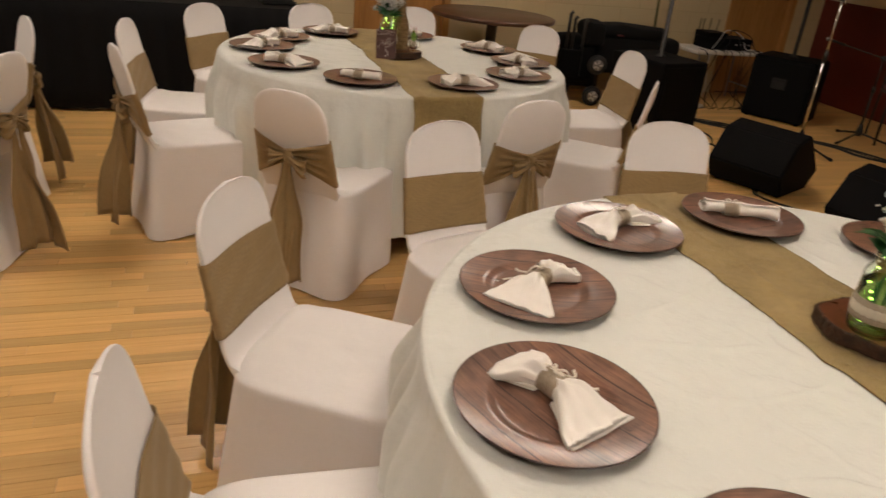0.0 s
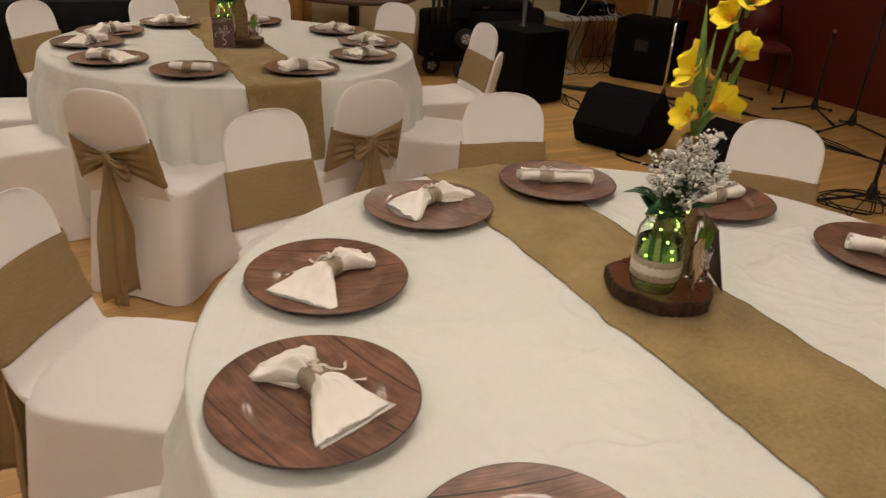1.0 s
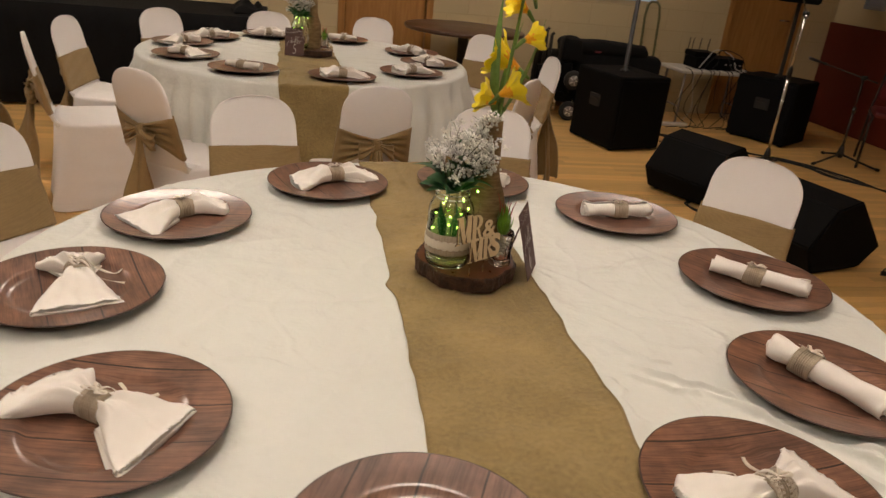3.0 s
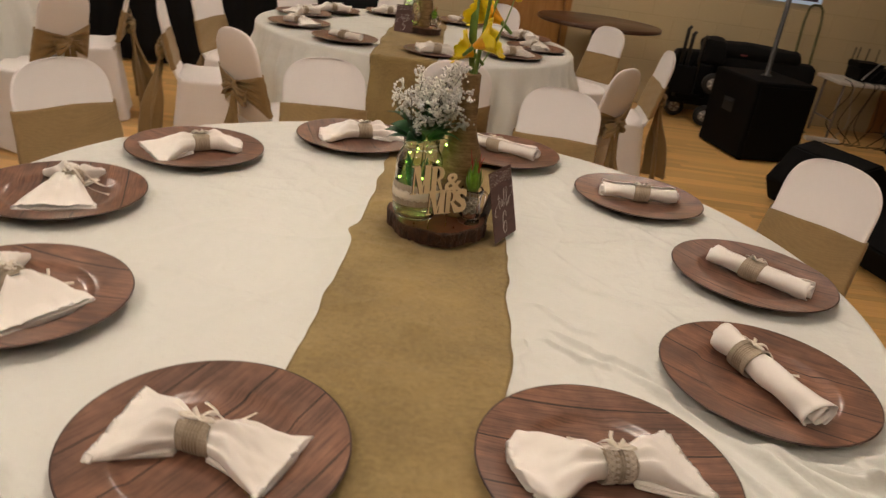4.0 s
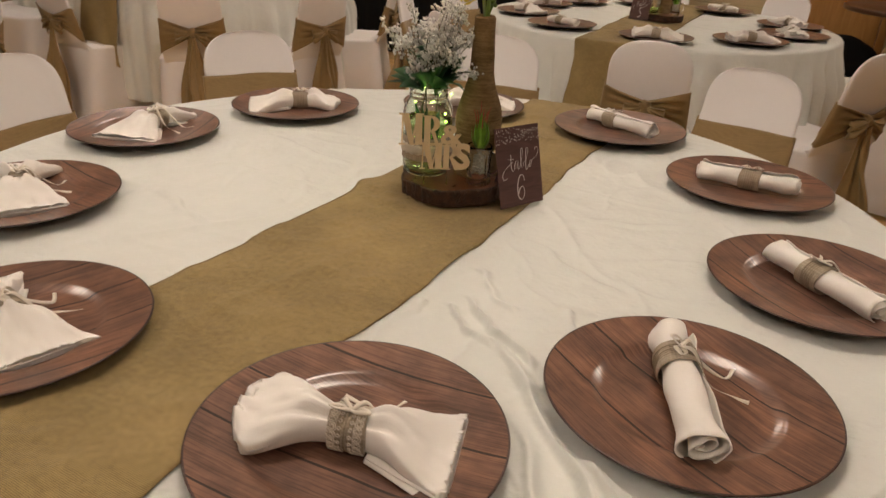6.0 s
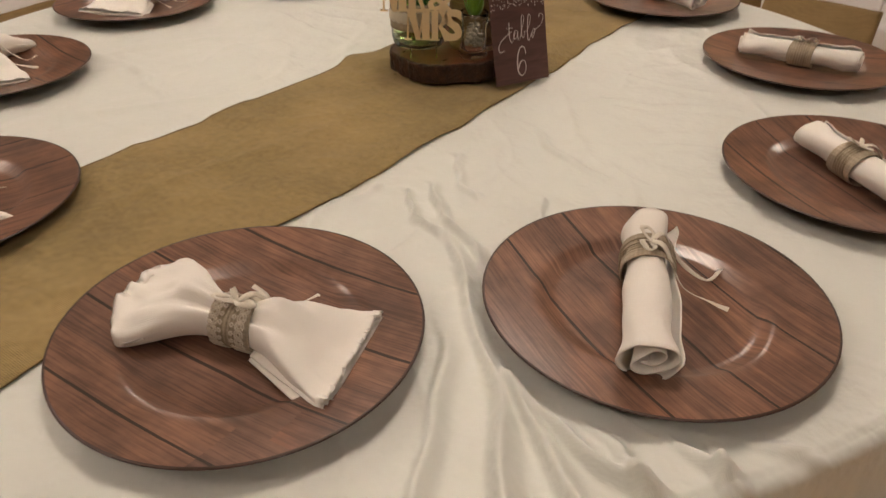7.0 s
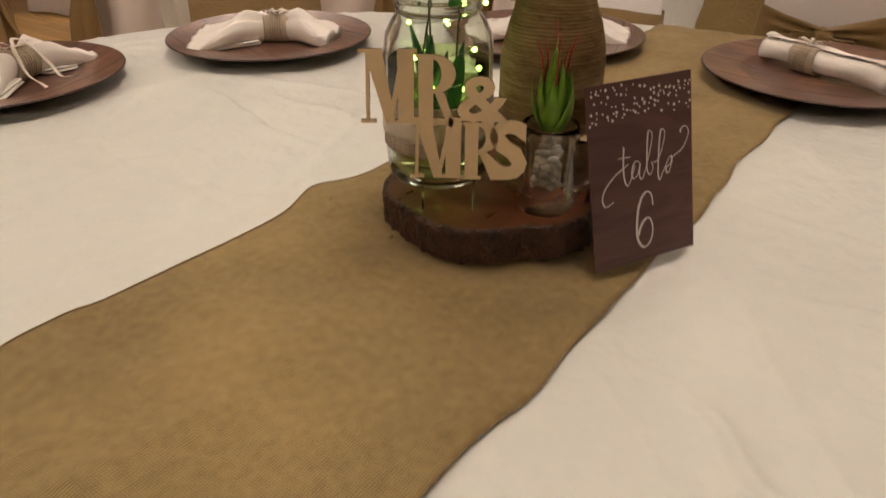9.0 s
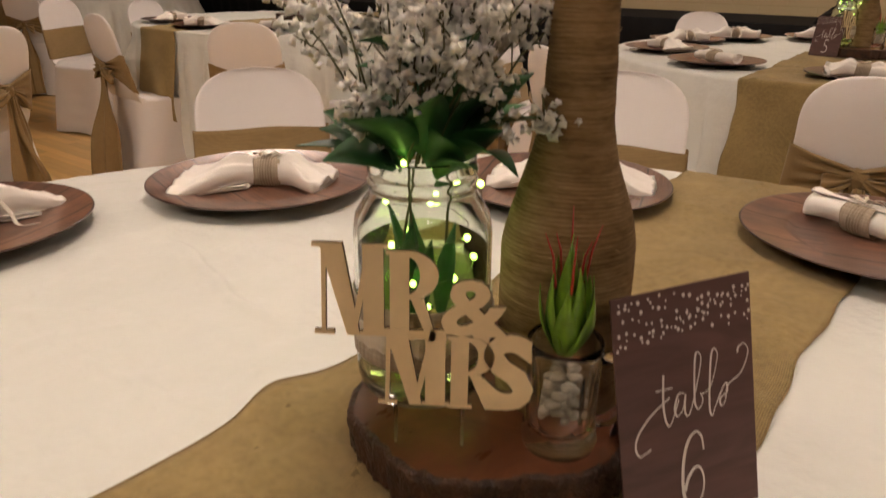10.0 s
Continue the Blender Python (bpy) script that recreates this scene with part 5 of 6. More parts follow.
def shot_mug(m):
    t = thing("mini_glass_mug", "small faceted glass mug with pebbles", "glass mug", m, "mini glass mugs")
    bm = bmesh.new()
    n = 64
    out = [(0.000, 0.0), (0.0205, 0.0), (0.0232, 0.002), (0.0240, 0.007), (0.0226, 0.013), (0.0216, 0.020), (0.0218, 0.050), (0.0224, 0.064), (0.0232, 0.068), (0.0234, 0.0735), (0.0226, 0.0752), (0.0214, 0.0745)]
    inn = [(0.0206, 0.066), (0.0192, 0.030), (0.0178, 0.016), (0.0150, 0.0125), (0.0, 0.0115)]
    lathe(bm, out + inn, n)
    for v in bm.verts:
        # eight flat facets on the outside of the wall
        a, r = math.atan2(v.co.y, v.co.x), math.hypot(v.co.x, v.co.y)
        if r > 0.0206 and 0.004 < v.co.z < 0.066:
            q = (a + math.pi / 8) % (math.pi / 4) - math.pi / 8
            c = math.cos(math.pi / 8) / math.cos(q) * 1.03
            v.co.x, v.co.y = v.co.x * c, v.co.y * c
    g = part("glass", bm, M_CLEAR, t)
    g.visible_shadow = False
    bm = bmesh.new()
    tube(bm, [(0.0215, 0, 0.060), (0.034, 0, 0.061), (0.043, 0, 0.054), (0.044, 0, 0.040), (0.041, 0, 0.025), (0.032, 0, 0.016), (0.0215, 0, 0.015)], 0.0042, 12)
    h = part("handle", bm, M_CLEAR, t)
    h.visible_shadow = False
    rnd = random.Random(9)
    bm = bmesh.new()
    for i in range(46):
        a, r, z = i * 2.4, 0.0130 * (1 - (i % 4) * 0.22), 0.018 + 0.00085 * i
        bmesh.ops.create_icosphere(bm, subdivisions=2, radius=rnd.uniform(0.0036, 0.0056), matrix=Matrix.Translation((r * math.cos(a), r * math.sin(a), z)) @ Matrix.Diagonal((1, 0.8, 0.7, 1)))
    part("pebbles", bm, M_PEBBLE, t, "small grey pebbles")
    return t


def mini_succulent(m):
    t = thing("mini_plant", "small artificial spiky green plant with red tips", "plant", m, "mini plants")
    rnd = random.Random(31)
    for i in range(14):
        a = i * 2.4
        sp = (i / 14) ** 0.7
        l = 0.070 - 0.036 * sp
        base = (0.004 * math.cos(a), 0.004 * math.sin(a), 0.046)
        tip = (0.019 * sp * math.cos(a), 0.019 * sp * math.sin(a), 0.054 + l)
        bm = bmesh.new()
        leaf_blade(bm, base, tip, 0.0076, -0.005, rnd.uniform(-0.3, 0.3), 9, 0.62)
        part("spike_leaf", bm, M_SUCCULENT, t)
    for i in range(6):
        a = i * 1.05
        bm = bmesh.new()
        r = 0.006 + 0.004 * (i % 3)
        tube(bm, [(r * math.cos(a), r * math.sin(a), 0.092), (1.3 * r * math.cos(a), 1.3 * r * math.sin(a), 0.112), (1.9 * r * math.cos(a), 1.9 * r * math.sin(a), 0.122 + 0.005 * (i % 3))], [0.0010, 0.0008, 0.0003], 5)
        part("red_tip", bm, M_RED_TIP, t, "thin red leaf tip")
    return t


Z = TOP + 0.007
ZS = Z + 0.0312
pieces = {
    "slice": wood_slice(pose(0.043, 0.083, Z, 0, 0, 15)),
    "jar": mason_jar(pose(-0.006, 0.056, ZS, 0, 0, 20)),
    "gyp": gypsophila(pose(-0.006, 0.056, ZS + 0.165), 6),
    "bottle": twine_bottle(pose(0.076, 0.108, ZS)),
    "glad": gladiolus(pose(0.078, 0.106, ZS + 0.295)),
    "sign": couple_sign(pose(0.022, -0.018, ZS + 0.0312, -4, 0, 33.7)),
    "card": table_card(pose(0.1935, 0.076, Z - 0.001, 0, 0, 62.9), "6"),
    "mug": shot_mug(pose(0.108, 0.053, ZS, 0, 0, 42)),
    "plant": mini_succulent(pose(0.108, 0.053, ZS + 0.018)),
}
cx, cy = T5[0] + 0.0, T5[1] - 0.02
for key, (x, y, rz) in dict(slice=(0.03, 0.02, 70), jar=(-0.045, 0.02, 60), gyp=(-0.045, 0.02, 130), bottle=(0.03, 0.055, 0), sign=(-0.02, -0.055, 75), mug=(0.09, 0.0, 20), plant=(0.09, 0.0, 0)).items():
    z = {"slice": Z - 0.003, "gyp": ZS + 0.162, "sign": ZS + 0.0285}.get(key, ZS - 0.003)
    copy_thing(pieces[key], pose(cx + x, cy + y, z, 0, 0, rz))
table_card(pose(cx - 0.075, cy - 0.085, Z - 0.003, 0, 0, -6), "5")
for key, (x, y, rz) in dict(slice=(0.0, 0.0, 70), jar=(-0.045, 0.02, 60), gyp=(-0.045, 0.02, 130), bottle=(0.03, 0.055, 0)).items():
    z = {"slice": Z - 0.003, "gyp": ZS + 0.162}.get(key, ZS - 0.003)
    copy_thing(pieces[key], pose(T7[0] + x, T7[1] + y, z, 0, 0, rz))


# ---------- sound equipment and furniture by the walls ----------
def subwoofer(m, w, d, h, pole_h, handle_side):
    t = thing("subwoofer", "black bass loudspeaker box standing on the floor", "loudspeaker", m, "bass loudspeakers")
    bm = bmesh.new()
    box(bm, (w, d, h), (0, 0, h / 2 + 0.012), 0.018, seg=3)
    part("cabinet", bm, M_BLACK, t, smooth=False)
    bm = bmesh.new()
    box(bm, (w - 0.06, 0.012, h - 0.06), (0, -d / 2 - 0.005, h / 2 + 0.012), 0.005)
    part("grille", bm, M_GRILLE, t, "black perforated grille", smooth=False)
    for sx, sy in ((0, -1),) if handle_side else ((1, 0), (-1, 0)):
        bm = bmesh.new()
        a = 0 if handle_side else 90
        tr = pose(sx * (w / 2 + 0.002), sy * (d / 2 + 0.012), h * 0.62, 0, 0, a)
        box(bm, (0.13, 0.014, 0.10), (0, 0, 0), 0.006)
        box(bm, (0.10, 0.030, 0.02), (0, 0, 0.022), 0.006)
        bm.transform(tr)
        part("handle", bm, M_RUBBER, t, smooth=False)
    for sx in (-1, 1):
        for sy in (-1, 1):
            bm = bmesh.new()
            lathe(bm, [(0, 0), (0.02, 0), (0.018, 0.014), (0, 0.014)], 12, (sx * (w / 2 - 0.05), sy * (d / 2 - 0.05), 0))
            part("rubber_foot", bm, M_RUBBER, t)
    bm = bmesh.new()
    lathe(bm, [(0, h + 0.01), (0.04, h + 0.01), (0.04, h + 0.018), (0.022, h + 0.03), (0.018, h + 0.03), (0.018, h + pole_h), (0, h + pole_h)], 16)
    part("pole", bm, M_BLACK_METAL, t, "black steel speaker pole")
    return t


subwoofer(pose(2.33, 4.31, 0, 0, 0, 14), 0.50, 0.58, 0.58, 1.25, False)
subwoofer(pose(4.03, 4.69, 0, 0, 0, -58), 0.56, 0.46, 0.56, 0.66, True)


def top_speaker(m):
    t = thing("loudspeaker", "black two-way loudspeaker on a pole", "loudspeaker", m)
    bm = bmesh.new()
    prof = [(-0.18, -0.14), (0.18, -0.14), (0.12, 0.15), (-0.12, 0.15)]
    lo = [bm.verts.new((x, y, 0)) for x, y in prof]
    hi = [bm.verts.new((x, y, 0.58)) for x, y in prof]
    bm.faces.new(lo[::-1])
    bm.faces.new(hi)
    for i in range(4):
        bm.faces.new((lo[i], lo[(i + 1) % 4], hi[(i + 1) % 4], hi[i]))
    bmesh.ops.bevel(bm, geom=bm.edges[:], offset=0.015, segments=2, affect="EDGES")
    part("cabinet", bm, M_BLACK, t, smooth=False)
    bm = bmesh.new()
    box(bm, (0.31, 0.01, 0.52), (0, -0.144, 0.29), 0.004)
    part("grille", bm, M_GRILLE, t, "black perforated grille", smooth=False)
    return t


top_speaker(pose(4.03, 4.69, 1.22, 0, 0, -40))


def wedge(m):
    """Floor monitor: five-sided profile, grille on the slope."""
    t = thing("stage_monitor", "black wedge-shaped stage monitor lying on the floor", "stage monitor", m, "stage monitors")
    prof = [(-0.20, 0.015), (0.17, 0.015), (0.30, 0.13), (0.05, 0.40), (-0.12, 0.36), (-0.27, 0.16)]
    bm = bmesh.new()
    L = 0.255
    a = [bm.verts.new((-L, y, z)) for y, z in prof]
    b = [bm.verts.new((L, y, z)) for y, z in prof]
    bm.faces.new(a)
    bm.faces.new(b[::-1])
    n = len(prof)
    for i in range(n):
        bm.faces.new((a[i], b[i], b[(i + 1) % n], a[(i + 1) % n]))
    bmesh.ops.bevel(bm, geom=bm.edges[:], offset=0.010, segments=2, affect="EDGES")
    part("cabinet", bm, M_BLACK, t, smooth=False)
    bm = bmesh.new()
    for (y0, z0), (y1, z1), nm in ((prof[2], prof[3], 1), ):
        dy, dz = y1 - y0, z1 - z0
        l = math.hypot(dy, dz)
        tr = Matrix.Translation((0, (y0 + y1) / 2, (z0 + z1) / 2)) @ pose(0, 0, 0, math.degrees(math.atan2(dz, dy)))
        box(bm, (2 * L - 0.04, l - 0.05, 0.012), (0, 0, -0.002), 0.004, None)
        bm.transform(tr)
    part("grille", bm, M_GRILLE, t, "black perforated grille", smooth=False)
    for s in (-1, 1):
        for y in (-0.15, 0.13):
            bm = bmesh.new()
            lathe(bm, [(0, 0), (0.015, 0), (0.014, 0.018), (0, 0.018)], 10, (s * 0.21, y, 0))
            part("rubber_foot", bm, M_RUBBER, t)
    return t


w1 = wedge(pose(2.355, 2.94, 0, 0, 0, -66))
copy_thing(w1, pose(2.44, 1.955, 0, 0, 0, -76))


def mic_stand(m, h=1.15, boom=None, chrome=False, mic=True):
    t = thing("microphone_stand", "microphone stand with a tripod base" if not chrome else "chrome microphone stand with a boom arm", "microphone stand", m, "microphone stands")
    hub = 0.10
    bm = bmesh.new()
    lathe(bm, [(0, hub - 0.045), (0.022, hub - 0.045), (0.030, hub - 0.01), (0.022, hub + 0.03), (0.014, hub + 0.06), (0, hub + 0.06)], 16)
    part("hub", bm, M_BLACK_METAL, t)
    for i in range(3):
        a = 2 * math.pi * i / 3
        bm = bmesh.new()
        tube(bm, [(0.02 * math.cos(a), 0.02 * math.sin(a), hub - 0.02), (0.30 * math.cos(a), 0.30 * math.sin(a), 0.014)], 0.009, 8)
        leg = part("leg", bm, M_BLACK_METAL, t)
        bm = bmesh.new()
        tube(bm, [(0.285 * math.cos(a), 0.285 * math.sin(a), 0.018), (0.32 * math.cos(a), 0.32 * math.sin(a), 0.013)], 0.013, 8)
        part("rubber_foot", bm, M_RUBBER, leg)
    bm = bmesh.new()
    tube(bm, [(0, 0, hub), (0, 0, h * 0.62)], 0.011, 10)
    part("lower_tube", bm, M_CHROME if chrome else M_BLACK_METAL, t)
    bm = bmesh.new()
    lathe(bm, [(0, h * 0.60), (0.016, h * 0.60), (0.018, h * 0.63), (0.016, h * 0.67), (0, h * 0.67)], 14)
    part("clutch", bm, M_BLACK_METAL, t)
    bm = bmesh.new()
    tube(bm, [(0, 0, h * 0.62), (0, 0, h)], 0.008, 10)
    part("upper_tube", bm, M_CHROME if chrome else M_BLACK_METAL, t)
    end = Vector((0, 0, h))
    if boom:
        d = Vector(boom)
        bm = bmesh.new()
        tube(bm, [end - d * 0.35, end + d], 0.006, 8)
        arm = part("boom_arm", bm, M_CHROME if chrome else M_BLACK_METAL, t)
        bm = bmesh.new()
        lathe(bm, [(0, -0.02), (0.02, -0.02), (0.02, 0.02), (0, 0.02)], 14, (0, 0, h), pose(0, 0, 0, 90))
        part("clamp", bm, M_BLACK_METAL, t)
        end = end + d
    if mic:
        d = (Vector(boom).normalized() if boom else Vector((-0.6, -0.3, 0.5)).normalized())
        bm = bmesh.new()
        tube(bm, [end, end + d * 0.05, end + d * 0.15], [0.013, 0.010, 0.013], 10)
        mc = part("microphone", bm, M_BLACK_METAL, t)
        bm = bmesh.new()
        bmesh.ops.create_uvsphere(bm, u_segments=12, v_segments=8, radius=0.0155, matrix=Matrix.Translation(end + d * 0.16))
        part("mesh_head", bm, M_GREY_METAL, mc, "grey wire mesh head")
    return t


mic_stand(pose(3.37, 3.68, 0, 0, 0, 40), 1.18, (0.22, 0.10, 0.10), True, False)
mic_stand(pose(4.22, 3.90, 0, 0, 0, 75), 0.72, (0.28, 0.20, 0.05))
mic_stand(pose(4.55, 3.13, 0, 0, 0, 10), 0.62, None)
mic_stand(pose(4.42, 2.67, 0, 0, 0, 50), 1.45, (-0.25, 0.1, 0.2))
mic_stand(pose(3.02, 1.50, 0, 0, 0, 25), 1.35, (-0.3, 0.25, -0.12))


def red_chair(m):
    t = thing("stacking_chair", "red vinyl stacking chair with a dark steel frame", "chair", m)
    bm = bmesh.new()
    box(bm, (0.39, 0.40, 0.05), (0, 0, 0.45), 0.022, seg=3)
    part("seat", bm, M_RED_VINYL, t)
    bm = bmesh.new()
    g = [(-0.175, 0), (0.175, 0), (0.135, 0.27), (0.115, 0.285), (-0.115, 0.285), (-0.135, 0.27)]
    f = [bm.verts.new((x, -0.022, z)) for x, z in g]
    b = [bm.verts.new((x, 0.022, z)) for x, z in g]
    bm.faces.new(f)
    bm.faces.new(b[::-1])
    for i in range(6):
        bm.faces.new((f[i], f[(i + 1) % 6], b[(i + 1) % 6], b[i]))
    bmesh.ops.bevel(bm, geom=bm.edges[:], offset=0.012, segments=2, affect="EDGES")
    bm.transform(pose(0, 0.215, 0.52, -10))
    part("backrest", bm, M_RED_VINYL, t)
    for s in (-1, 1):
        bm = bmesh.new()
        tube(bm, [(s * 0.145, 0.275, 0.78), (s * 0.185, 0.240, 0.52), (s * 0.195, 0.20, 0.43), (s * 0.20, 0.24, 0.0)], 0.011, 8)
        part("rear_leg", bm, M_BLACK_METAL, t)
        bm = bmesh.new()
        tube(bm, [(s * 0.20, 0.19, 0.42), (s * 0.20, -0.18, 0.42), (s * 0.215, -0.21, 0.38), (s * 0.215, -0.23, 0.0)], 0.011, 8)
        part("front_leg", bm, M_BLACK_METAL, t)
    return t


red_chair(pose(4.62, 3.85, 0, 0, 0, -36))


def cafe_table(m):
    t = thing("pedestal_table", "round dark walnut table on a black pedestal", "table", m)
    bm = bmesh.new()
    lathe(bm, [(0, 0.728), (0.505, 0.728), (0.52, 0.735), (0.52, 0.756), (0.512, 0.762), (0, 0.762)], 64)
    part("tabletop", bm, M_WALNUT_TOP, t)
    bm = bmesh.new()
    lathe(bm, [(0, 0.03), (0.045, 0.03), (0.045, 0.70), (0.16, 0.715), (0.16, 0.728), (0, 0.728)], 20)
    part("column", bm, M_BLACK_METAL, t)
    bm = bmesh.new()
    for a in (0, 90):
        box(bm, (0.75, 0.07, 0.03), (0, 0, 0.018), 0.01, pose(0, 0, 0, 0, 0, a))
    part("foot", bm, M_BLACK_METAL, t, smooth=False)
    return t


cafe_table(pose(1.12, 5.03, 0, 0, 0, 20))


def stacked_case(m):
    """Soft black bags heaped under the pedestal table."""
    t = thing("black_bag", "slumped black fabric bag on the floor", "bag", m)
    bm = bmesh.new()
    bmesh.ops.create_uvsphere(bm, u_segments=24, v_segments=14, radius=1, matrix=Matrix.Translation((0, 0, 0.25)) @ Matrix.Diagonal((0.34, 0.22, 0.26, 1)))
    for v in bm.verts:
        v.co += Vector((1, 1, 1)) * 0.05 * n3(v.co.x * 5, v.co.y * 5, v.co.z * 5)
        v.co.z = max(0.0, v.co.z)
    part("bag_body", bm, M_DRAPE, t)
    return t


stacked_case(pose(0.62, 5.25, 0, 0, 0, 0))


def gear_cart(m):
    """Folding equipment cart stood on end, loaded with soft bags."""
    t = thing("equipment_cart", "folded black equipment cart loaded with soft black bags", "cart", m)
    bm = bmesh.new()
    box(bm, (0.20, 0.05, 0.24), (-0.20, 0.0, 0.36), 0.012)
    box(bm, (0.22, 0.30, 0.05), (-0.12, 0.16, 0.22), 0.010)
    box(bm, (0.16, 0.26, 0.30), (-0.04, 0.16, 0.36), 0.020)
    part("deck", bm, M_BLACK, t, "black plastic deck folded upright", smooth=False)
    for x, h in ((-0.24, 0.80), (-0.19, 0.76), (-0.09, 0.74)):
        bm = bmesh.new()
        tube(bm, [(x, 0.04, 0.20), (x, 0.04, h - 0.02), (x + 0.02, 0.04, h)], 0.016, 8)
        part("handle_tube", bm, M_BLACK_METAL, t)
    for x, y, z, r in ((0.04, -0.06, 0.088, 0.088), (0.05, -0.04, 0.365, 0.088), (-0.19, 0.20, 0.088, 0.088), (-0.20, 0.30, 0.365, 0.088)):
        bm = bmesh.new()
        lathe(bm, [(r * 0.55, -0.028), (r * 0.9, -0.032), (r, -0.016), (r, 0.016), (r * 0.9, 0.032), (r * 0.55, 0.028)], 28, (x, y, z), pose(0, 0, 0, 90))
        wh = part("wheel", bm, M_RUBBER, t)
        bm = bmesh.new()
        lathe(bm, [(0, -0.026), (r * 0.16, -0.028), (r * 0.2, -0.012), (r * 0.5, -0.014), (r * 0.56, -0.029), (r * 0.56, 0.029), (0, 0.029)], 20, (x, y, z), pose(0, 0, 0, 90))
        rim = part("rim", bm, M_GREY_METAL, wh, "light grey wheel rim")
        bm = bmesh.new()
        for i in range(5):
            q = 2 * math.pi * i / 5
            tube(bm, [(x + r * 0.15 * math.cos(q), y - 0.024, z + r * 0.15 * math.sin(q)), (x + r * 0.52 * math.cos(q), y - 0.024, z + r * 0.52 * math.sin(q))], 0.008, 6)
        part("spokes", bm, M_WHITE_PLASTIC, wh)
    for x, y, z, sx, sz in ((0.46, 0.22, 0.44, 0.86, 0.34), (0.40, 0.22, 0.64, 0.70, 0.12), (0.02, 0.16, 0.62, 0.20, 0.22), (-0.08, 0.24, 0.36, 0.40, 0.46)):
        bm = bmesh.new()
        box(bm, (sx, 0.30, sz), (x, y, z), 0.05, None, 3)
        bmesh.ops.subdivide_edges(bm, edges=bm.edges[:], cuts=2, use_grid_fill=True)
        for v in bm.verts:
            v.co += Vector((1, 1, 1)) * 0.022 * n3(v.co.x * 8, v.co.y * 8, v.co.z * 8)
        part("gear_bag", bm, M_DRAPE, t, "black fabric gear bag")
    bm = bmesh.new()
    box(bm, (0.055, 0.006, 0.014), (0.26, 0.045, 0.625), 0.002)
    part("tag", bm, M_RED_VINYL, t, "small red tag", smooth=False)
    bm = bmesh.new()
    for x in (0.16, 0.78):
        box(bm, (0.04, 0.05, 0.30), (x, 0.22, 0.15), 0.008)
    part("support_leg", bm, M_BLACK_METAL, t, smooth=False)
    return t


gear_cart(pose(2.15, 5.10, 0, 0, 0, -8))


def hand_truck(m):
    t = thing("hand_truck", "brown steel hand truck leaning by the wall", "hand truck", m)
    bm = bmesh.new()
    tube(bm, [(-0.075, 0, 0.02), (-0.075, 0.05, 0.95), (-0.06, 0.055, 1.05), (-0.03, 0.058, 1.085), (0.03, 0.058, 1.085), (0.06, 0.055, 1.05), (0.075, 0.05, 0.95), (0.075, 0, 0.02)], 0.012, 10)
    part("frame", bm, M_TWIG, t)
    bm = bmesh.new()
    box(bm, (0.30, 0.16, 0.008), (0, -0.06, 0.012), 0.002)
    part("toe_plate", bm, M_BLACK_METAL, t, smooth=False)
    return t


hand_truck(pose(3.05, 5.38, 0, -2, 0, 0))


def utility_table(m):
    t = thing("folding_table", "small off-white plastic folding table with thin steel legs", "table", m)
    bm = bmesh.new()
    box(bm, (0.86, 0.44, 0.035), (0, 0, 0.500), 0.014, seg=3)
    part("tabletop", bm, M_WHITE_PLASTIC, t, smooth=False)
    for sx in (-1, 1):
        for sy in (-1, 1):
            bm = bmesh.new()
            tube(bm, [(sx * 0.36, sy * 0.17, 0.485), (sx * 0.37, sy * 0.18, 0.0)], 0.011, 8)
            part("leg", bm, M_GREY_METAL, t)
        bm = bmesh.new()
        tube(bm, [(sx * 0.366, -0.175, 0.16), (sx * 0.366, 0.175, 0.16)], 0.008, 8)
        part("stretcher", bm, M_GREY_METAL, t)
    return t


utility_table(pose(3.72, 5.36, 0, 0, 0, 2))


def receiver(m):
    t = thing("wireless_receiver", "black audio receiver unit with thin antennas", "receiver", m)
    bm = bmesh.new()
    box(bm, (0.50, 0.26, 0.11), (0, 0, 0.058), 0.006)
    box(bm, (0.22, 0.22, 0.05), (-0.16, 0, 0.135), 0.006)
    part("case", bm, M_BLACK, t, smooth=False)
    for x in (-0.26, -0.22, -0.14, -0.05):
        bm = bmesh.new()
        tube(bm, [(x, 0.08, 0.10), (x + 0.01, 0.08, 0.27)], 0.005, 6)
        part("antenna", bm, M_BLACK_METAL, t)
    for i in range(4):
        bm = bmesh.new()
        lathe(bm, [(0, -0.01), (0.009, -0.01), (0.009, 0.006), (0, 0.006)], 10, (0.06 + i * 0.05, -0.135, 0.06), pose(0, 0, 0, 90))
        part("knob", bm, M_GREY_METAL, t)
    return t


receiver(pose(3.74, 5.36, 0.5175, 0, 0, 0))


def cable(name, pts, r, mat, label, seed):
    """A cable lying in loose curves."""
    rnd = random.Random(seed)
    pts = [Vector(p) for p in pts]
    fine = []
    for a, b, c, d in zip([pts[0]] + pts[:-1], pts, pts[1:], pts[2:] + [pts[-1]]):
        for i in range(10):
            q = i / 10
            fine.append(0.5 * ((2 * b) + (c - a) * q + (2 * a - 5 * b + 4 * c - d) * q * q + (3 * b - a - 3 * c + d) * q ** 3))
    fine.append(pts[-1])
    for p in fine:
        p.x += 0.03 * n3(p.x * 3, p.y * 3, seed)
        p.y += 0.03 * n3(p.x * 3, p.y * 3, seed + 9)
        p.z = max(p.z, r + 0.0005)
    bm = bmesh.new()
    tube(bm, fine, r, 6)
    return tagged(part(name, bm, mat), label, "cable", "cables on the floor")


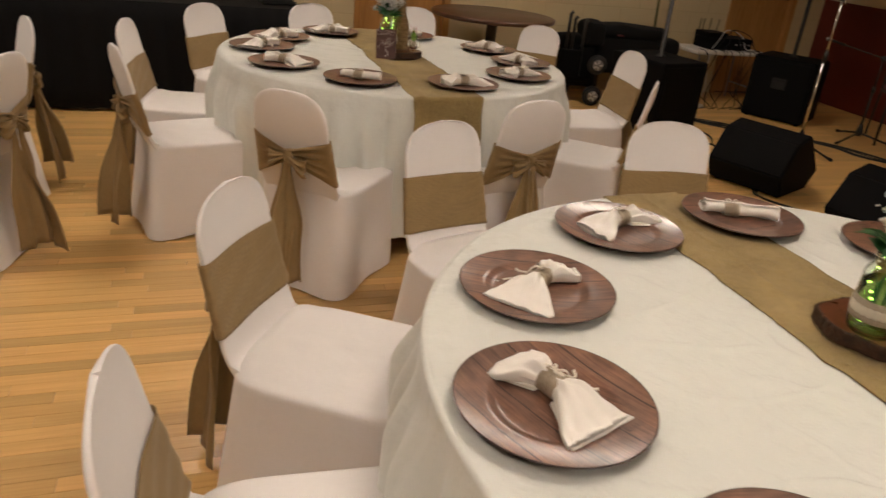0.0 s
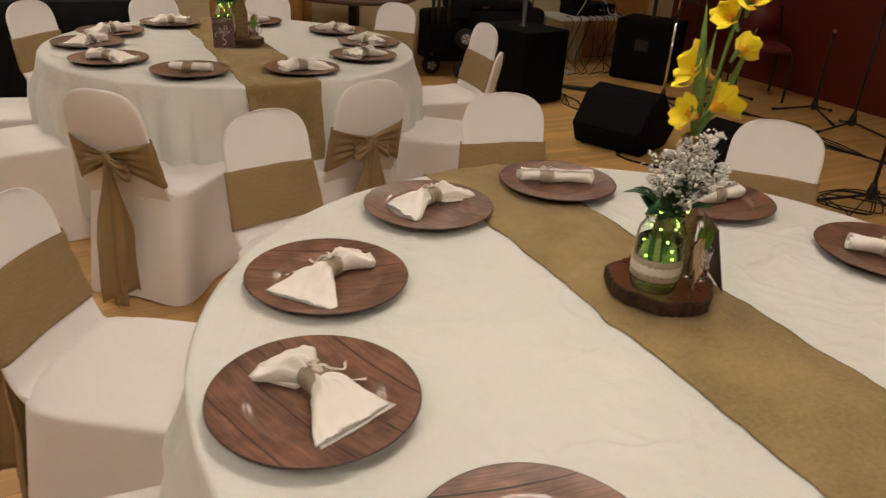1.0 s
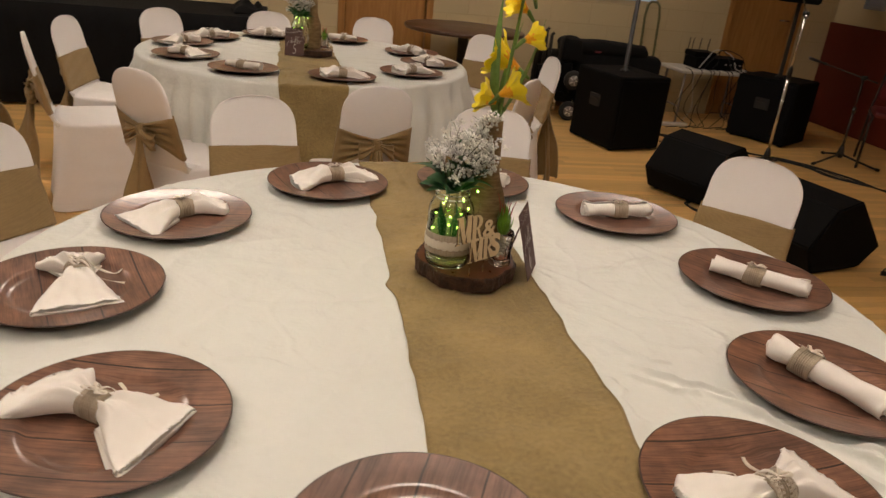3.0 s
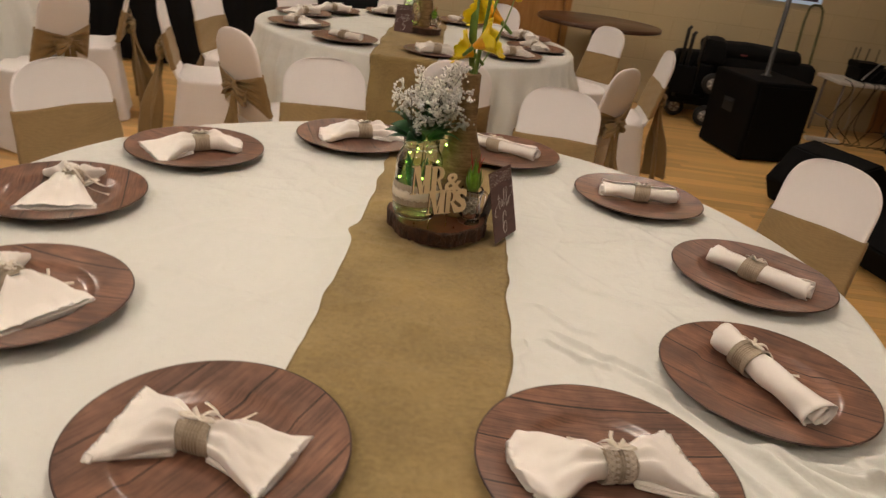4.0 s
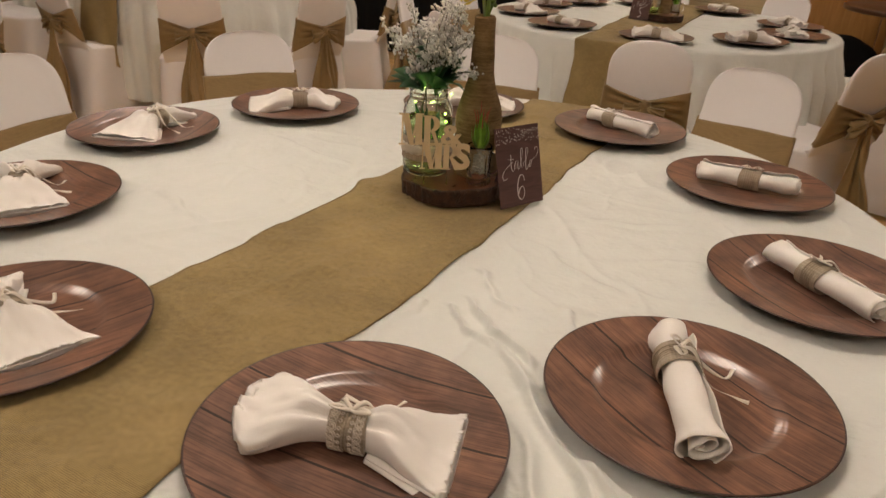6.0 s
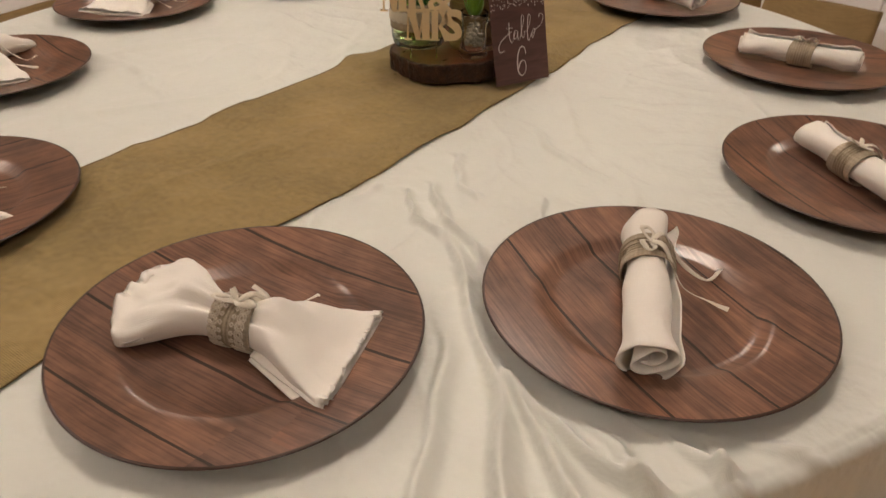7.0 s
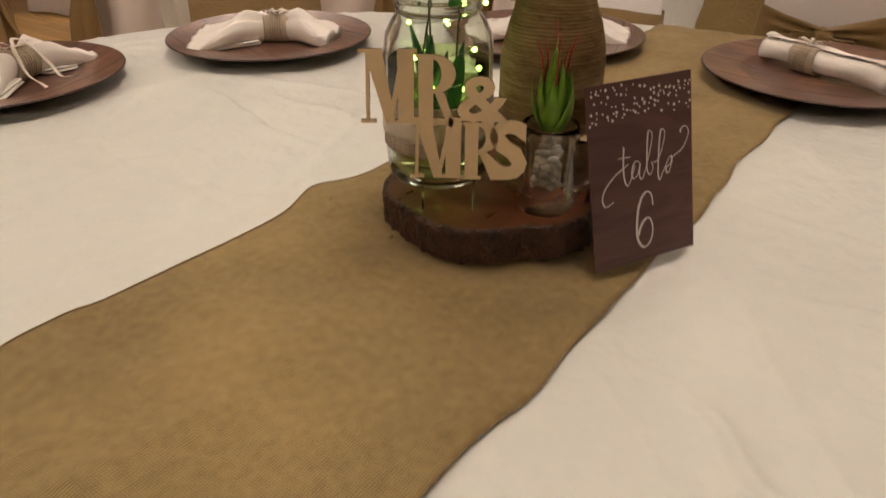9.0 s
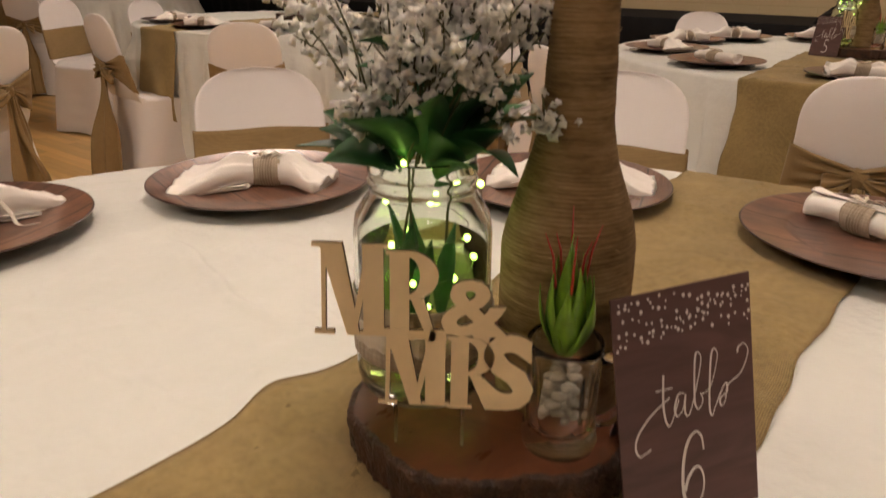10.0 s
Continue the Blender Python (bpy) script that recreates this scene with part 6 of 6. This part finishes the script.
rc = random.Random(77)
for i in range(6):
    o = i * 0.035
    cable("cable", [(2.95 - o, 4.55 + o, 0), (3.2, 4.20 + o * 1.5, 0), (3.75, 3.95 - o, 0), (4.0 - o, 3.45, 0), (4.05 + o, 2.90, 0), (4.0 - o, 2.40 + o, 0), (3.9 + o, 1.7, 0), (4.1, 0.9 - o, 0)], 0.0045, M_RUBBER, "black cable lying on the wooden floor", i)
for i in range(5):
    a = rc.uniform(-0.12, 0.12)
    cable("cable", [(2.80, 4.35 + a, 0), (2.72 + a, 4.05, 0), (2.62, 3.85 - a, 0), (2.75 + a, 3.60, 0), (2.62, 3.45, 0.02)], 0.004, M_RUBBER, "black cable lying on the wooden floor", 20 + i)
for i in range(4):
    a = rc.uniform(-0.1, 0.1)
    cable("cable", [(2.32 + a, 2.85, 0.01), (2.18, 2.72 + a, 0), (2.30, 2.45, 0), (2.55 + a, 2.30, 0), (2.62, 2.15, 0.02)], 0.004, M_RUBBER, "black cable lying on the wooden floor", 30 + i)
for i in range(4):
    a = rc.uniform(-0.15, 0.15)
    cable("cable", [(3.02, 1.5, 0.12), (2.90 + a, 1.42, 0.0), (2.82, 1.62 + a, 0), (3.10 + a, 1.75, 0), (3.40, 1.45 + a, 0), (3.9, 1.6, 0)], 0.004, M_RUBBER, "black cable lying on the wooden floor", 40 + i)
for i in range(11):
    x = 3.36 + i * 0.065
    cable("cable", [(x, 5.20, 0.53), (x + 0.02, 5.115, 0.515), (x + rc.uniform(-.04, .04), 5.10, 0.42), (x + rc.uniform(-.1, .1), 5.14, 0.15), (x + rc.uniform(-.15, .1), 5.05, 0.0), (x - 0.2, 4.95, 0)], 0.004, M_RUBBER if i != 1 else M_WHITE_PLASTIC, "black cable hanging from the folding table" if i != 1 else "white cable hanging from the folding table", 50 + i)
for i, (x0, x1, white) in enumerate(((3.50, 3.86, True), (3.58, 3.96, False), (3.66, 3.80, False))):
    cable("cable", [(x0, 5.22, 0.535), (x0 + 0.03, 5.20, 0.60), ((x0 + x1) / 2, 5.27, 0.705), (x1, 5.24, 0.66), (x1 + 0.05, 5.20, 0.55), (x1 + 0.10, 5.17, 0.535)], 0.0045, M_WHITE_PLASTIC if white else M_RUBBER, "white cable looped over the receiver" if white else "black cable looped over the receiver", 70 + i)
bm = bmesh.new()
box(bm, (0.30, 0.06, 0.035), (3.25, 5.02, 0.018), 0.008)
tagged(part("power_strip", bm, M_WHITE_PLASTIC, smooth=False), "white power strip on the floor", "power strip")


def wall_board(name, m, w, h, frame_mat, face_mat, label, category):
    t = thing(name, label, category, m)
    bm = bmesh.new()
    for s in (-1, 1):
        box(bm, (0.03, 0.03, h), (s * (w / 2 - 0.015), -0.015, h / 2), 0.003)
        box(bm, (w - 0.06, 0.03, 0.03), (0, -0.015, h / 2 + s * (h / 2 - 0.015)), 0.003)
    part("frame", bm, frame_mat, t, smooth=False)
    bm = bmesh.new()
    box(bm, (w - 0.06, 0.012, h - 0.06), (0, -0.008, h / 2))
    part("panel", bm, face_mat, t, smooth=False)
    return t


wall_board("wall_screen", pose(2.85, WALL_N - 0.004, 1.07), 0.62, 0.50, M_BLUE_FRAME, M_SCREEN, "dark wall screen in a pale blue lit frame", "screen")
wall_board("notice_board", pose(WALL_E - 0.002, 5.15, 1.20, 0, 0, -90), 0.26, 0.34, M_NOTICE, M_NOTICE, "small grey-blue notice on the wall", "notice")
bm = bmesh.new()
box(bm, (0.014, 0.075, 0.12), (WALL_E - 0.008, 4.93, 1.29), 0.004)
tagged(part("switch_plate", bm, M_WHITE_PLASTIC, smooth=False), "off-white switch plate on the wall", "switch plate")


# ---------- wall blocks ----------
BW, BH, JOINT = 0.4064, 0.2032, 0.010


def blocks():
    """Painted concrete blocks in running bond on the north wall."""
    bm = bmesh.new()
    box(bm, (BW - JOINT, 0.004, BH - JOINT), (0, -0.002, 0), 0.0015, seg=1)
    me = bpy.data.meshes.new("block")
    bm.to_mesh(me)
    bm.free()
    me.materials.append(M_WALL)
    rest = bmesh.new()
    lo, hi = (0.07, 0.95), (3.97, 4.80)
    row = 0
    z = BH / 2
    while z < CEIL:
        x = WALL_W + (0 if row % 2 else BW / 2)
        while x < WALL_E + BW:
            a, b = x - BW / 2 + JOINT / 2, x + BW / 2 - JOINT / 2
            spans = [(max(a, WALL_W), min(b, WALL_E))]
            if z < 2.10:
                for d0, d1 in (lo, hi):
                    spans = [s for p in spans for s in ((p[0], min(p[1], d0)), (max(p[0], d1), p[1])) if s[1] - s[0] > 0.03]
            for s0, s1 in spans:
                if s1 - s0 < 0.03:
                    continue
                whole = s1 - s0 > BW - JOINT - 0.001
                if whole and x > -0.6 and z < 1.5:
                    ob = new("block", me)
                    ob.location = (x, WALL_N, z)
                    ob.parent = wall_north
                else:
                    box(rest, (s1 - s0, 0.004, BH - JOINT), ((s0 + s1) / 2, WALL_N - 0.002, z))
            x += BW
        z += BH
        row += 1
    tagged(part("blocks", rest, M_WALL, wall_north, smooth=False), kind="stuff")


blocks()


# ---------- floor strips ----------
def strips():
    """Narrow maple strips; those beside the nearest chairs are single pieces."""
    wdt, gap = 0.0572, 0.0015
    shared = {}
    rnd = random.Random(99)
    verts, faces = [], []
    y = WALL_S
    while y < WALL_N:
        x = WALL_W - rnd.random() * 0.9
        while x < WALL_E:
            l = rnd.choice((0.45, 0.6, 0.75, 0.9, 1.1, 1.35))
            x1 = min(x + l, WALL_E)
            if x1 - x > 0.02:
                near = -2.9 < x and x1 < -0.75 and -0.4 < y < 2.3 and x1 - x == l
                near = near or (-2.9 < x and x1 < -0.75 and -0.4 < y < 2.3 and abs(x1 - x - l) < 1e-6)
                if near:
                    if l not in shared:
                        bm = bmesh.new()
                        box(bm, (l - gap, wdt - gap, 0.011), (0, 0, -0.0055))
                        me = bpy.data.meshes.new("strip")
                        bm.to_mesh(me)
                        bm.free()
                        me.materials.append(M_FLOOR)
                        shared[l] = me
                    ob = new("plank", shared[l])
                    ob.location = ((x + x1) / 2, y + wdt / 2, rnd.uniform(-0.0004, 0.0))
                    ob.parent = floor
                else:
                    a, b, c, d = max(x, WALL_W) + gap / 2, x1 - gap / 2, y + gap / 2, y + wdt - gap / 2
                    h = rnd.uniform(-0.0004, 0)
                    n = len(verts)
                    verts += [(a, c, -0.011), (b, c, -0.011), (b, d, -0.011), (a, d, -0.011), (a, c, h), (b, c, h), (b, d, h), (a, d, h)]
                    faces += [[n + i for i in f] for f in ((4, 5, 6, 7), (0, 1, 5, 4), (1, 2, 6, 5), (2, 3, 7, 6), (3, 0, 4, 7))]
            x = x1
        y += wdt
    me = bpy.data.meshes.new("planks")
    me.from_pydata(verts, [], faces)
    me.materials.append(M_FLOOR)
    ob = new("planks", me)
    ob.parent = floor
    tagged(ob, kind="stuff")


strips()
